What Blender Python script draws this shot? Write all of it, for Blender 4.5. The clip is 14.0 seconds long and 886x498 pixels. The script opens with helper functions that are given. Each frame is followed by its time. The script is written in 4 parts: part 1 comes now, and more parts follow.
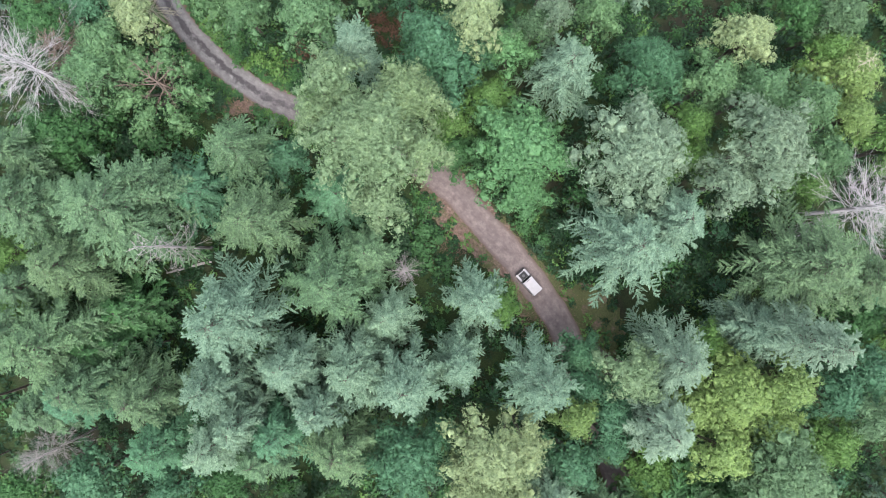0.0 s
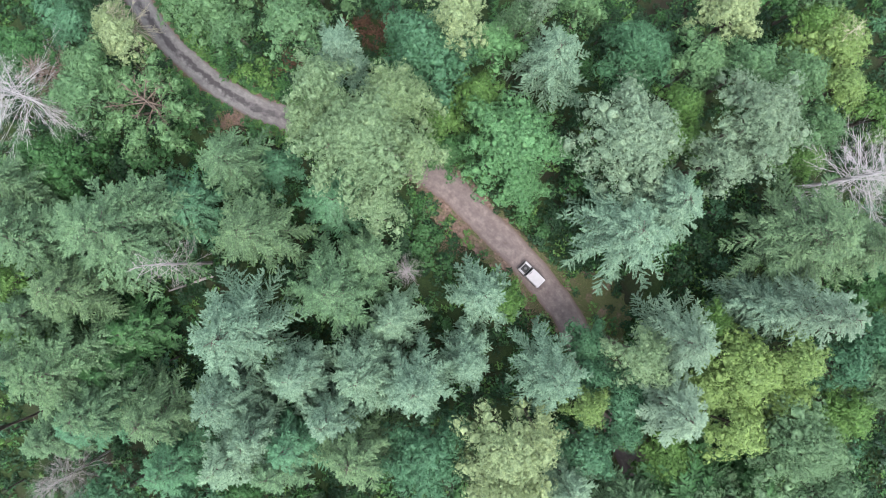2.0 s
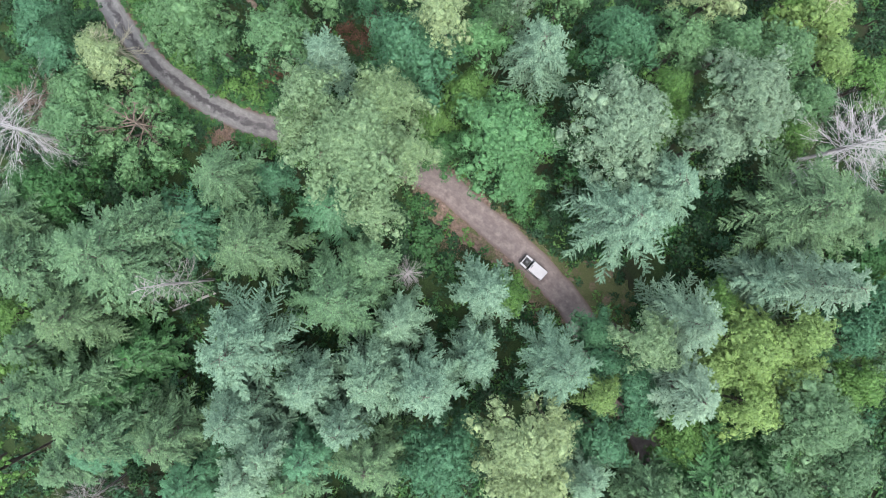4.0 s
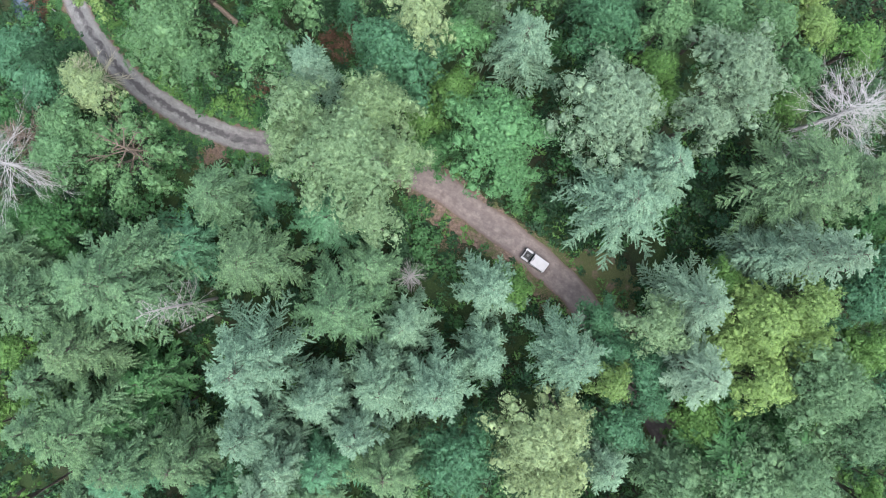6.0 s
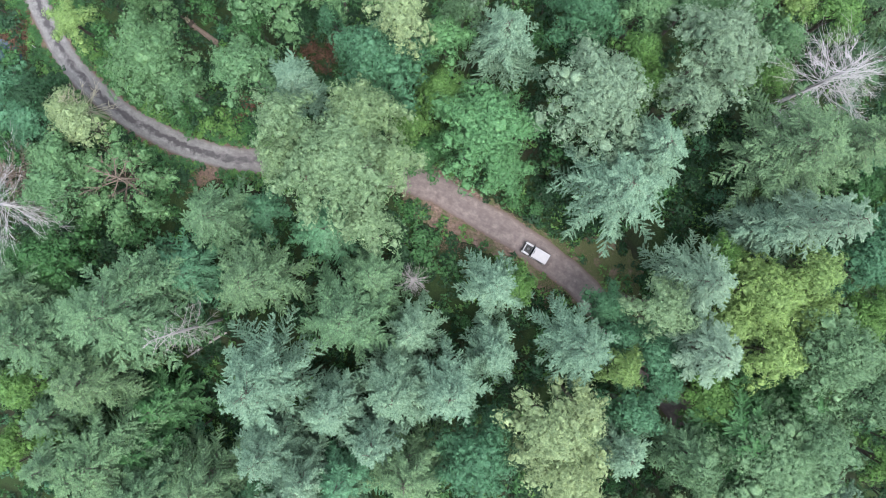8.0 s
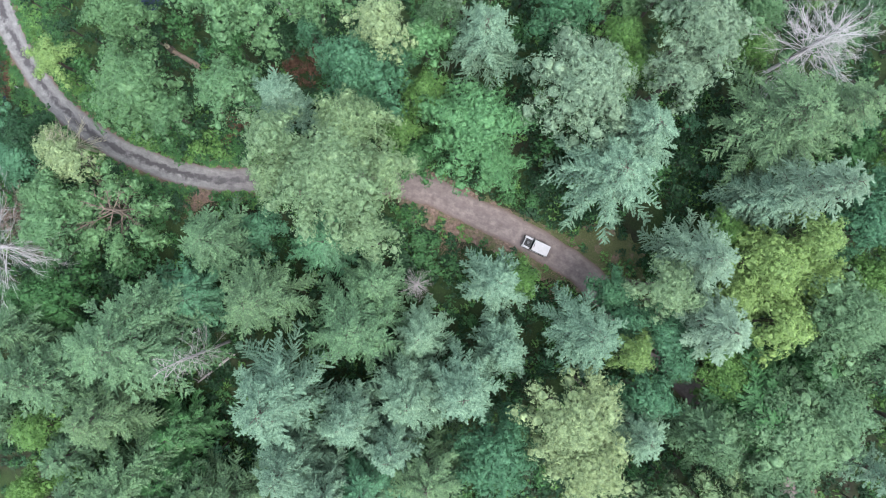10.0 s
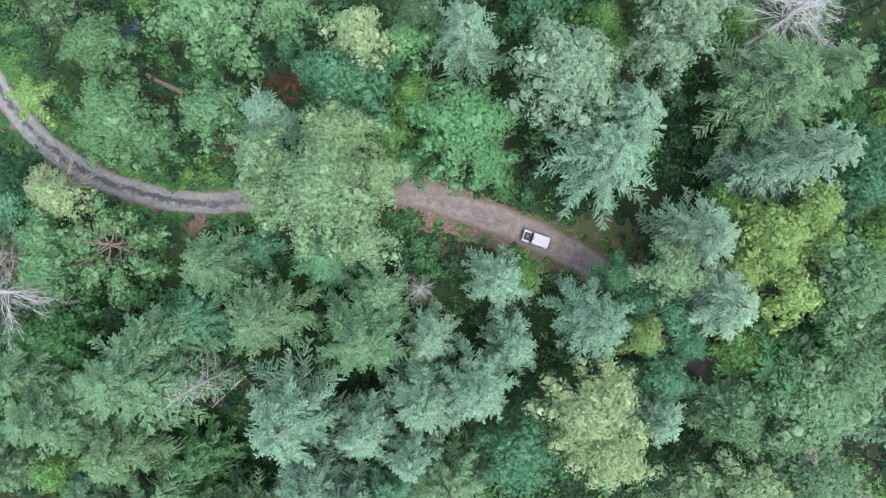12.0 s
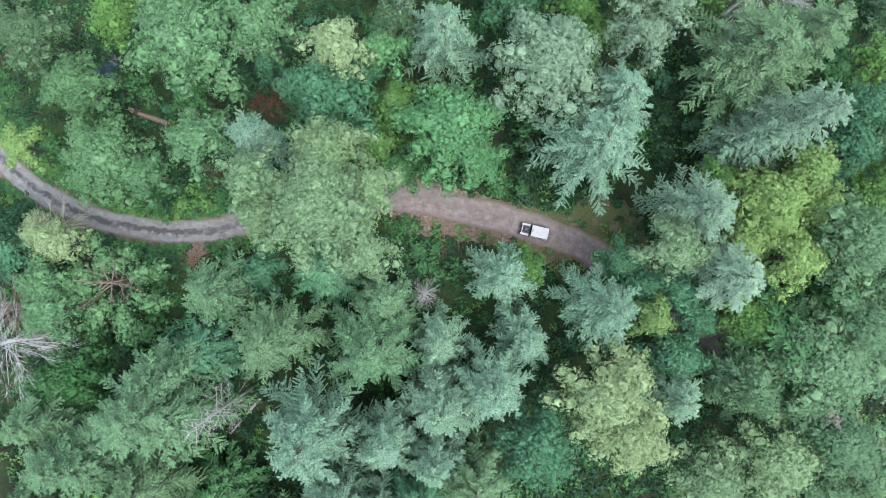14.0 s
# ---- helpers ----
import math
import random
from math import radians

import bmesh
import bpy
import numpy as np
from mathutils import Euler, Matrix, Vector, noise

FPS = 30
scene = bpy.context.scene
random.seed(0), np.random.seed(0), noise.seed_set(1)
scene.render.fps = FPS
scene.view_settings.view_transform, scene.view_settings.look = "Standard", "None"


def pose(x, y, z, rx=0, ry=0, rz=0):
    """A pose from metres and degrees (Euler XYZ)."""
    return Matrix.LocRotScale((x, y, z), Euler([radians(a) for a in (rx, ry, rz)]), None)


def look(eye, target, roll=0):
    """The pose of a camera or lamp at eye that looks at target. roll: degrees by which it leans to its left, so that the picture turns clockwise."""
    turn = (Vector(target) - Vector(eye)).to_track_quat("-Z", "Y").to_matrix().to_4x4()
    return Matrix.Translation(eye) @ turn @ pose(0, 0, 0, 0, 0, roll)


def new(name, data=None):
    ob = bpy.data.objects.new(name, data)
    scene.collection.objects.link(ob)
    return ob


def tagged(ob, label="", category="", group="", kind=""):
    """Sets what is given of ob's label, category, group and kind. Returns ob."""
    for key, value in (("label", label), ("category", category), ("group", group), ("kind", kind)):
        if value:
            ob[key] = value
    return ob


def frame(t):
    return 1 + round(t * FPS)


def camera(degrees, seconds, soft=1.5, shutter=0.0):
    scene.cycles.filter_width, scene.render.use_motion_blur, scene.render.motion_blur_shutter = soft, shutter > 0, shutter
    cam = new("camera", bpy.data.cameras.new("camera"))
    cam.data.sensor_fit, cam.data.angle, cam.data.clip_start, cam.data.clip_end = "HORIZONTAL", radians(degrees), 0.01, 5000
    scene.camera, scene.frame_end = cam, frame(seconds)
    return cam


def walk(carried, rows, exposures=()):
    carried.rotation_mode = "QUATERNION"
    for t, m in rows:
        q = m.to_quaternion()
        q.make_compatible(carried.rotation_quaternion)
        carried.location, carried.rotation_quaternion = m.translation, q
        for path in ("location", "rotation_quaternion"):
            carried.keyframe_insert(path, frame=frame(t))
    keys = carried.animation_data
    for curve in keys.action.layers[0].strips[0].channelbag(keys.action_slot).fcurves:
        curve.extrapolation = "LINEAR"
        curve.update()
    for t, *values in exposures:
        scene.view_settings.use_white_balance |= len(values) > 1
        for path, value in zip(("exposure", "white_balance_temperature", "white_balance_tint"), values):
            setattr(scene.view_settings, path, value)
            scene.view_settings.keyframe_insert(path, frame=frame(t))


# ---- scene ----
cam = camera(66.2, 14.0, soft=0.68)
PATH = [
    (0.0, pose(0.023, 0.254, 98.268, 0, 0, 14.235)),
    (0.5, pose(0.025, 0.182, 98.235, 0, 0, 13.209)),
    (1.0, pose(0.026, 0.121, 98.205, 0, 0, 12.204)),
    (1.5, pose(0.024, 0.070, 98.178, 0, 0, 11.205)),
    (2.0, pose(0.021, 0.030, 98.153, 0, 0, 10.201)),
    (2.5, pose(0.017, -0.001, 98.130, 0, 0, 9.183)),
    (3.0, pose(0.013, -0.023, 98.109, 0, 0, 8.142)),
    (5.5, pose(-0.012, -0.008, 98.019, 0, 0, 2.503)),
    (6.0, pose(-0.015, 0.016, 98.001, 0, 0, 1.286)),
    (6.5, pose(-0.018, 0.047, 97.984, 0, 0, 0.042)),
    (7.0, pose(-0.019, 0.083, 97.965, 0, 0, -1.224)),
    (7.5, pose(-0.020, 0.124, 97.946, 0, 0, -2.510)),
    (8.0, pose(-0.019, 0.171, 97.925, 0, 0, -3.814)),
    (10.5, pose(0.008, 0.460, 97.788, 0, 0, -10.520)),
    (11.0, pose(0.017, 0.527, 97.752, 0, 0, -11.898)),
    (11.5, pose(0.028, 0.596, 97.713, 0, 0, -13.296)),
    (12.0, pose(0.040, 0.667, 97.670, 0, 0, -14.718)),
    (12.5, pose(0.053, 0.739, 97.622, 0, 0, -16.174)),
    (13.0, pose(0.068, 0.813, 97.570, 0, 0, -17.675)),
    (13.5, pose(0.083, 0.888, 97.514, 0, 0, -19.234)),
    (14.0, pose(0.101, 0.963, 97.452, 0, 0, -20.868)),
]
walk(cam, PATH, [(0.0, 1.76, 6400, 15), (3.0, 1.76, 6330, 11.5), (6.5, 1.76, 6230, 9), (8.0, 1.76, 6200, 10.5), (10.5, 1.76, 6100, 9.5), (14.0, 1.76, 5960, 6)])

# ---- overcast daylight ----
world = bpy.data.worlds.new("sky")
scene.world = world
world.use_nodes = True
wn = world.node_tree.nodes
sky = wn.new("ShaderNodeTexSky")
sky.sky_type, sky.sun_disc = "NISHITA", False
sky.sun_elevation, sky.sun_rotation = radians(68), radians(150)
sky.dust_density, sky.ozone_density = 4.0, 1.0
cloud = wn.new("ShaderNodeMixRGB")
cloud.inputs[0].default_value = 0.55
cloud.inputs[2].default_value = (7.0, 7.4, 7.6, 1)
wn["Background"].inputs[1].default_value = 0.15
world.node_tree.links.new(sky.outputs[0], cloud.inputs[1])
world.node_tree.links.new(cloud.outputs[0], wn["Background"].inputs[0])
sun = new("sun", bpy.data.lights.new("sun", "SUN"))
sun.data.energy, sun.data.angle, sun.data.color = 1.2, radians(36), (1.0, 0.97, 0.92)
sun.matrix_world = look((30 * math.sin(radians(150)), 30 * math.cos(radians(150)), 30 * math.tan(radians(68)) + 60), (0, 0, 60))


# ---- materials ----
def material(name, rough=0.7, spec=0.4):
    m = bpy.data.materials.new(name)
    m.use_nodes = True
    nt = m.node_tree
    b = nt.nodes["Principled BSDF"]
    b.inputs["Roughness"].default_value = rough
    b.inputs["Specular IOR Level"].default_value = spec
    return m, nt, b


def ramp_of(nt, source, stops):
    r = nt.nodes.new("ShaderNodeValToRGB")
    while len(r.color_ramp.elements) < len(stops):
        r.color_ramp.elements.new(0.5)
    for e, (p, c) in zip(r.color_ramp.elements, stops):
        e.position, e.color = p, (*c, 1)
    nt.links.new(source, r.inputs[0])
    return r.outputs[0]


def noise_of(nt, scale, detail=4, rough=0.6, coords="Object"):
    tc = nt.nodes.new("ShaderNodeTexCoord")
    n = nt.nodes.new("ShaderNodeTexNoise")
    n.inputs["Scale"].default_value, n.inputs["Detail"].default_value, n.inputs["Roughness"].default_value = scale, detail, rough
    nt.links.new(tc.outputs[coords], n.inputs["Vector"])
    return n.outputs["Fac"]


def mixed(nt, fac, a, b, mode="MIX"):
    m = nt.nodes.new("ShaderNodeMixRGB")
    m.blend_type = mode
    for s, v in zip(m.inputs, (fac, a, b)):
        if isinstance(v, (int, float)):
            s.default_value = v
        elif isinstance(v, tuple):
            s.default_value = (*v, 1)
        else:
            nt.links.new(v, s)
    return m.outputs[0]


def bumped(nt, b, height, strength=0.4, distance=0.05):
    n = nt.nodes.new("ShaderNodeBump")
    n.inputs["Strength"].default_value, n.inputs["Distance"].default_value = strength, distance
    nt.links.new(height, n.inputs["Height"])
    nt.links.new(n.outputs[0], b.inputs["Normal"])


def leaf_material(name, colour, young, rough=0.55, spread=0.16):
    """Leaves: each leaf differs a little, each tree a little, with some younger paler leaves; light passes through."""
    m, nt, b = material(name, rough, 0.22)
    geo = nt.nodes.new("ShaderNodeNewGeometry")
    info = nt.nodes.new("ShaderNodeObjectInfo")
    dark = tuple(c * (1 - spread) for c in colour)
    young = tuple(0.65 * c + 0.35 * y for c, y in zip(colour, young))
    c = ramp_of(nt, geo.outputs["Random Per Island"], [(0.0, dark), (0.45, colour), (1.0, young)])
    patches = noise_of(nt, 0.7, 4)
    c = mixed(nt, 0.5, c, ramp_of(nt, patches, [(0.3, (0.62, 0.66, 0.6)), (0.7, (1.25, 1.22, 1.1))]), "MULTIPLY")
    clusters = noise_of(nt, 1.7, 3)  # shoots of paler young leaves among older ones
    c = mixed(nt, 0.5, c, ramp_of(nt, clusters, [(0.36, (0.52, 0.58, 0.54)), (0.50, (0.95, 0.96, 0.95)), (0.64, (1.42, 1.36, 1.28))]), "MULTIPLY")
    c = mixed(nt, 0.4, c, ramp_of(nt, info.outputs["Random"], [(0.0, (0.8, 0.86, 0.86)), (0.5, (1.0, 1.0, 1.0)), (1.0, (1.2, 1.14, 0.98))]), "MULTIPLY")
    grain = noise_of(nt, 8.0, 2)  # single leaves and the gaps between them
    c = mixed(nt, 0.35, c, ramp_of(nt, grain, [(0.40, (0.45, 0.48, 0.46)), (0.52, (1.0, 1.0, 1.0)), (0.62, (1.35, 1.32, 1.3))]), "MULTIPLY")
    nt.links.new(c, b.inputs["Base Color"])
    bumped(nt, b, grain, 0.5, 0.06)
    tr = nt.nodes.new("ShaderNodeBsdfTranslucent")
    nt.links.new(c, tr.inputs["Color"])
    mx = nt.nodes.new("ShaderNodeMixShader")
    mx.inputs[0].default_value = 0.11
    nt.links.new(b.outputs[0], mx.inputs[1])
    nt.links.new(tr.outputs[0], mx.inputs[2])
    nt.links.new(mx.outputs[0], nt.nodes["Material Output"].inputs["Surface"])
    return m


def plain(name, colour, rough=0.6, metal=0.0, spread=0.15, scale=6.0, bump=0.0, spec=0.4):
    m, nt, b = material(name, rough, spec)
    b.inputs["Metallic"].default_value = metal
    n = noise_of(nt, scale, 5)
    fine = noise_of(nt, scale * 9, 3)
    c = ramp_of(nt, n, [(0.25, tuple(v * (1 - spread) for v in colour)), (0.75, tuple(min(1, v * (1 + spread)) for v in colour))])
    c = mixed(nt, spread, c, ramp_of(nt, fine, [(0.3, (0.5, 0.5, 0.5)), (0.7, (1.2, 1.2, 1.2))]), "MULTIPLY")
    nt.links.new(c, b.inputs["Base Color"])
    if bump:
        bumped(nt, b, fine, 0.6, bump)
    return m


LEAF = {
    "silver": leaf_material("silver_needles", (0.112, 0.192, 0.132), (0.205, 0.290, 0.212), 0.5, 0.36),
    "ash": leaf_material("ash_grey_leaves", (0.138, 0.212, 0.148), (0.23, 0.315, 0.23), 0.5),
    "sage": leaf_material("sage_needles", (0.074, 0.142, 0.072), (0.142, 0.226, 0.124), 0.5, 0.36),
    "grey": leaf_material("grey_willow_leaves", (0.092, 0.170, 0.090), (0.165, 0.26, 0.150), 0.5),
    "leafy": leaf_material("sage_broad_leaves", (0.088, 0.178, 0.084), (0.160, 0.27, 0.14), 0.45),
    "olive": leaf_material("olive_needles", (0.082, 0.145, 0.073), (0.145, 0.222, 0.118), 0.5, 0.36),
    "teal": leaf_material("teal_leaves", (0.056, 0.144, 0.078), (0.098, 0.215, 0.125), 0.45),
    "green": leaf_material("green_leaves", (0.042, 0.118, 0.040), (0.075, 0.175, 0.065), 0.45),
    "emerald": leaf_material("emerald_maple_leaves", (0.084, 0.200, 0.086), (0.150, 0.290, 0.135), 0.45),
    "lime": leaf_material("lime_leaves", (0.085, 0.178, 0.048), (0.14, 0.25, 0.08), 0.45),
    "yellow": leaf_material("yellow_green_leaves", (0.158, 0.252, 0.084), (0.225, 0.328, 0.128), 0.45),
    "straw": leaf_material("straw_green_leaves", (0.215, 0.286, 0.146), (0.30, 0.38, 0.21), 0.5),
    "pale": leaf_material("pale_sage_leaves", (0.136, 0.214, 0.112), (0.27, 0.355, 0.22), 0.5),
    # near-black green: the shade between crowns is put into the leaf colour
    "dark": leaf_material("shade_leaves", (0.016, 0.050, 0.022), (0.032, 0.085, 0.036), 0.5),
}
BARK = plain("grey_brown_bark", (0.078, 0.066, 0.054), 0.9, spread=0.4, scale=3, bump=0.03)
DEADWOOD = {
    "white": plain("bleached_dead_wood", (0.34, 0.325, 0.325), 0.85, spread=0.2, scale=3),
    "grey": plain("grey_dead_wood", (0.25, 0.232, 0.225), 0.85, spread=0.3, scale=3),
    "brown": plain("brown_dead_wood", (0.13, 0.10, 0.078), 0.85, spread=0.3, scale=3),
    "pale": plain("pale_dry_twigs", (0.34, 0.32, 0.235), 0.85, spread=0.2, scale=3),
}


# ---- mesh helpers ----
def mesh_of(name, verts, faces, mat, smooth=False, normals=None):
    """A mesh from arrays of corners and of faces, all with three or all with four corners; normals: one for each corner, where foliage is rounded."""
    me = bpy.data.meshes.new(name)
    verts, faces = np.asarray(verts, np.float32), np.asarray(faces, np.int32)
    me.vertices.add(len(verts))
    me.vertices.foreach_set("co", verts.ravel())
    me.loops.add(faces.size)
    me.loops.foreach_set("vertex_index", faces.ravel())
    me.polygons.add(len(faces))
    me.polygons.foreach_set("loop_start", np.arange(0, faces.size, faces.shape[1], dtype=np.int32))
    if smooth or normals is not None:
        me.polygons.foreach_set("use_smooth", np.ones(len(faces), bool))
    me.update(calc_edges=True)
    if normals is not None:
        me.normals_split_custom_set_from_vertices(np.asarray(normals, np.float32))
    if mat:
        me.materials.append(mat)
    return me


def unit(v):
    return v / (np.linalg.norm(v, axis=-1, keepdims=True) + 1e-9)


def leaves(centres, along, side, fold=0.15):
    """Leaf blades: bent diamonds about the centres, with half axes along and side."""
    up = np.cross(along, side)
    lift = unit(up) * (np.linalg.norm(side, axis=-1, keepdims=True) * fold)
    v = np.stack([centres - along, centres + side + lift, centres + along, centres - side + lift], 1).reshape(-1, 3)
    return v, np.arange(len(v)).reshape(-1, 4)


def blades(roots, along, side):
    """Pointed blades: from a base as wide as twice side to a tip."""
    v = np.stack([roots - side, roots + side, roots + along], 1).reshape(-1, 3)
    return v, np.arange(len(v)).reshape(-1, 3)


def tube(path, radii, sides=6):
    """A tapered tube along a path of points."""
    path, verts, quads = np.asarray(path, float), [], []
    for i, p in enumerate(path):
        d = unit(path[min(i + 1, len(path) - 1)] - path[max(i - 1, 0)])
        a = unit(np.cross(d, (0.31, 0.87, 0.12)))
        b = np.cross(d, a)
        for k in range(sides):
            w = 2 * math.pi * k / sides
            verts.append(p + radii[i] * (math.cos(w) * a + math.sin(w) * b))
    for i in range(len(path) - 1):
        for k in range(sides):
            j = (k + 1) % sides
            quads.append((i * sides + k, i * sides + j, (i + 1) * sides + j, (i + 1) * sides + k))
    return np.array(verts), np.array(quads)


def joined(pieces):
    verts, quads, n = [], [], 0
    for v, q in pieces:
        verts.append(v)
        quads.append(q + n)
        n += len(v)
    return np.concatenate(verts), np.concatenate(quads)


# ---- tree shapes, each built once in real size ----
def shell(rng, at, radius, rings, sides):
    """The dense inside of a crown's lobes: rough knobbly domes of leaf masses about the places; corners, faces and rounded normals."""
    n, m = len(at), 1 + rings * sides
    ways = [(0, 0, 1.0)]
    for row in range(rings):
        t = 1.75 * (row + 1) / rings
        ways += [(math.sin(t) * math.cos(w), math.sin(t) * math.sin(w), math.cos(t)) for w in (np.arange(sides) + 0.5 * row) * 2 * math.pi / sides]
    ways = np.repeat(np.array(ways)[None], n, axis=0) + rng.normal(0, 0.05, (n, m, 3))
    verts = at[:, None] + ways * radius[:, None, None] * (1 + rng.normal(0, 0.15, (n, m, 1)))
    tris = [(0, 1 + k, 1 + (k + 1) % sides) for k in range(sides)]
    for row in range(1, (rings - 1) * sides, sides):
        for k in range(sides):
            j = (k + 1) % sides
            tris += [(row + k, row + sides + k, row + j), (row + j, row + sides + k, row + sides + j)]
    faces = np.array(tris)[None] + m * np.arange(n)[:, None, None]
    return verts.reshape(-1, 3), faces.reshape(-1, 3), unit(ways + rng.normal(0, 0.5, (n, m, 3))).reshape(-1, 3)


def fir_shape(seed, h=24.0, r=4.9, bottom=0.15, droop=0.42, gap=0.32, needle=0.23, levels=1.0, step=0.085, fan=1.0):
    """A conifer: whorls of boughs; each bough is a fan of short, blunt fingers, and each finger is clothed with sprays of needles."""
    rng = np.random.default_rng(seed)
    trunk = [tube([(0, 0, -0.3), (0.05, 0, h * 0.3), (0, 0.06, h * 0.7), (0, 0, h * 0.985)], [0.36, 0.28, 0.15, 0.02], 8)]
    roots, ways, spans = [], [], []
    z, turn = h * bottom, 0.0
    up = np.array([0, 0, 1.0])
    uneven = rng.uniform(0.78, 1.15, 7)  # the crown reaches further on some sides than on others
    while z < h * 0.985:
        t = (z - h * bottom) / (h * (1 - bottom))
        for _ in range(int(rng.integers(5, 8))):
            turn += 2.39996 + rng.normal(0, 0.2)
            length = r * (1 - t) ** 0.72 * rng.uniform(0.66, 1.12) * uneven[int(turn / 0.8976) % 7] + 0.3
            length *= 0.65 + 0.35 * min(1, t / 0.12 + 0.35)
            d = np.array([math.cos(turn), math.sin(turn), 0])
            across = np.array([-d[1], d[0], 0])
            rise = 0.15 + 0.6 * t + rng.normal(0, 0.07)
            base = np.array([0, 0, z + rng.normal(0, 0.25)])
            sway = rng.normal(0, 0.12)
            if length > 1.0:
                pts = [base + d * length * s + across * sway * length * s * s + up * length * (rise * s - droop * s * s) for s in (0, 0.4, 0.8)]
                trunk.append(tube(pts, [0.055, 0.04, 0.012], 3))
            n = 2 * (int(length / gap) + 2)
            s = np.concatenate([np.linspace(0.16, 0.96, n - 1) + rng.normal(0, 0.025, n - 1), [0.95]])
            way = np.where(np.arange(n) % 2 == 0, 1.0, -1.0) * rng.uniform(0.2, 1.35, n) * fan
            way[-1] = 0.0
            l2 = (0.2 * length * np.clip(1 - s, 0, 1) ** 0.4 + 0.24) * rng.uniform(0.45, 1.5, n)
            p = base + d * (length * s)[:, None] + across * (sway * length * s * s)[:, None] + up * (length * (rise * s - droop * s * s))[:, None]
            slope = (rise - 2 * droop * s) * 0.6 + rng.normal(0.0, 0.2, n)
            roots.append(p)
            ways.append(unit(d * rng.uniform(0.55, 0.95, n)[:, None] + across * way[:, None] + up * slope[:, None]))
            spans.append(l2)
        z += rng.uniform(0.85, 1.2) * (1.2 - 0.55 * t) * levels
    roots, ways, spans = np.concatenate(roots), np.concatenate(ways), np.concatenate(spans)
    reps = (spans / step).astype(int) + 2
    idx = np.repeat(np.arange(len(spans)), reps)
    first = np.cumsum(reps) - reps
    k = np.arange(len(idx)) - first[idx]
    q = (k + 0.6) / reps[idx]
    n = len(idx)
    perp = unit(np.cross(up, ways))[idx]
    sign = np.where(k % 2 == 0, 1.0, -1.0) * np.where(k == reps[idx] - 1, 0.15, 1.0)
    c = roots[idx] + ways[idx] * (spans[idx] * q)[:, None]
    c[:, 2] -= 0.12 * spans[idx] * q * q
    ahead = 0.35 + 0.75 * q ** 2
    d = unit(ways[idx] * ahead[:, None] + perp * (sign * rng.uniform(0.5, 1.0, n))[:, None] + up * rng.normal(0.05, 0.22, n)[:, None])
    size = needle * rng.uniform(0.75, 1.25, n) * (1.05 - 0.35 * np.abs(q - 0.45))
    w = unit(np.cross(d, up + rng.normal(0, 0.25, (n, 3)))) * (size * 0.36)[:, None]
    crown = blades(c - d * (size * 0.2)[:, None], d * size[:, None], w)
    dome = unit(up * 1.15 + d * 0.7 + ways[idx] * (0.5 * q)[:, None] + rng.normal(0, 0.16, (n, 3)))
    return mesh_of("trunk", *joined(trunk), BARK, True), mesh_of("crown", *crown, None, normals=np.repeat(dome, 3, axis=0))


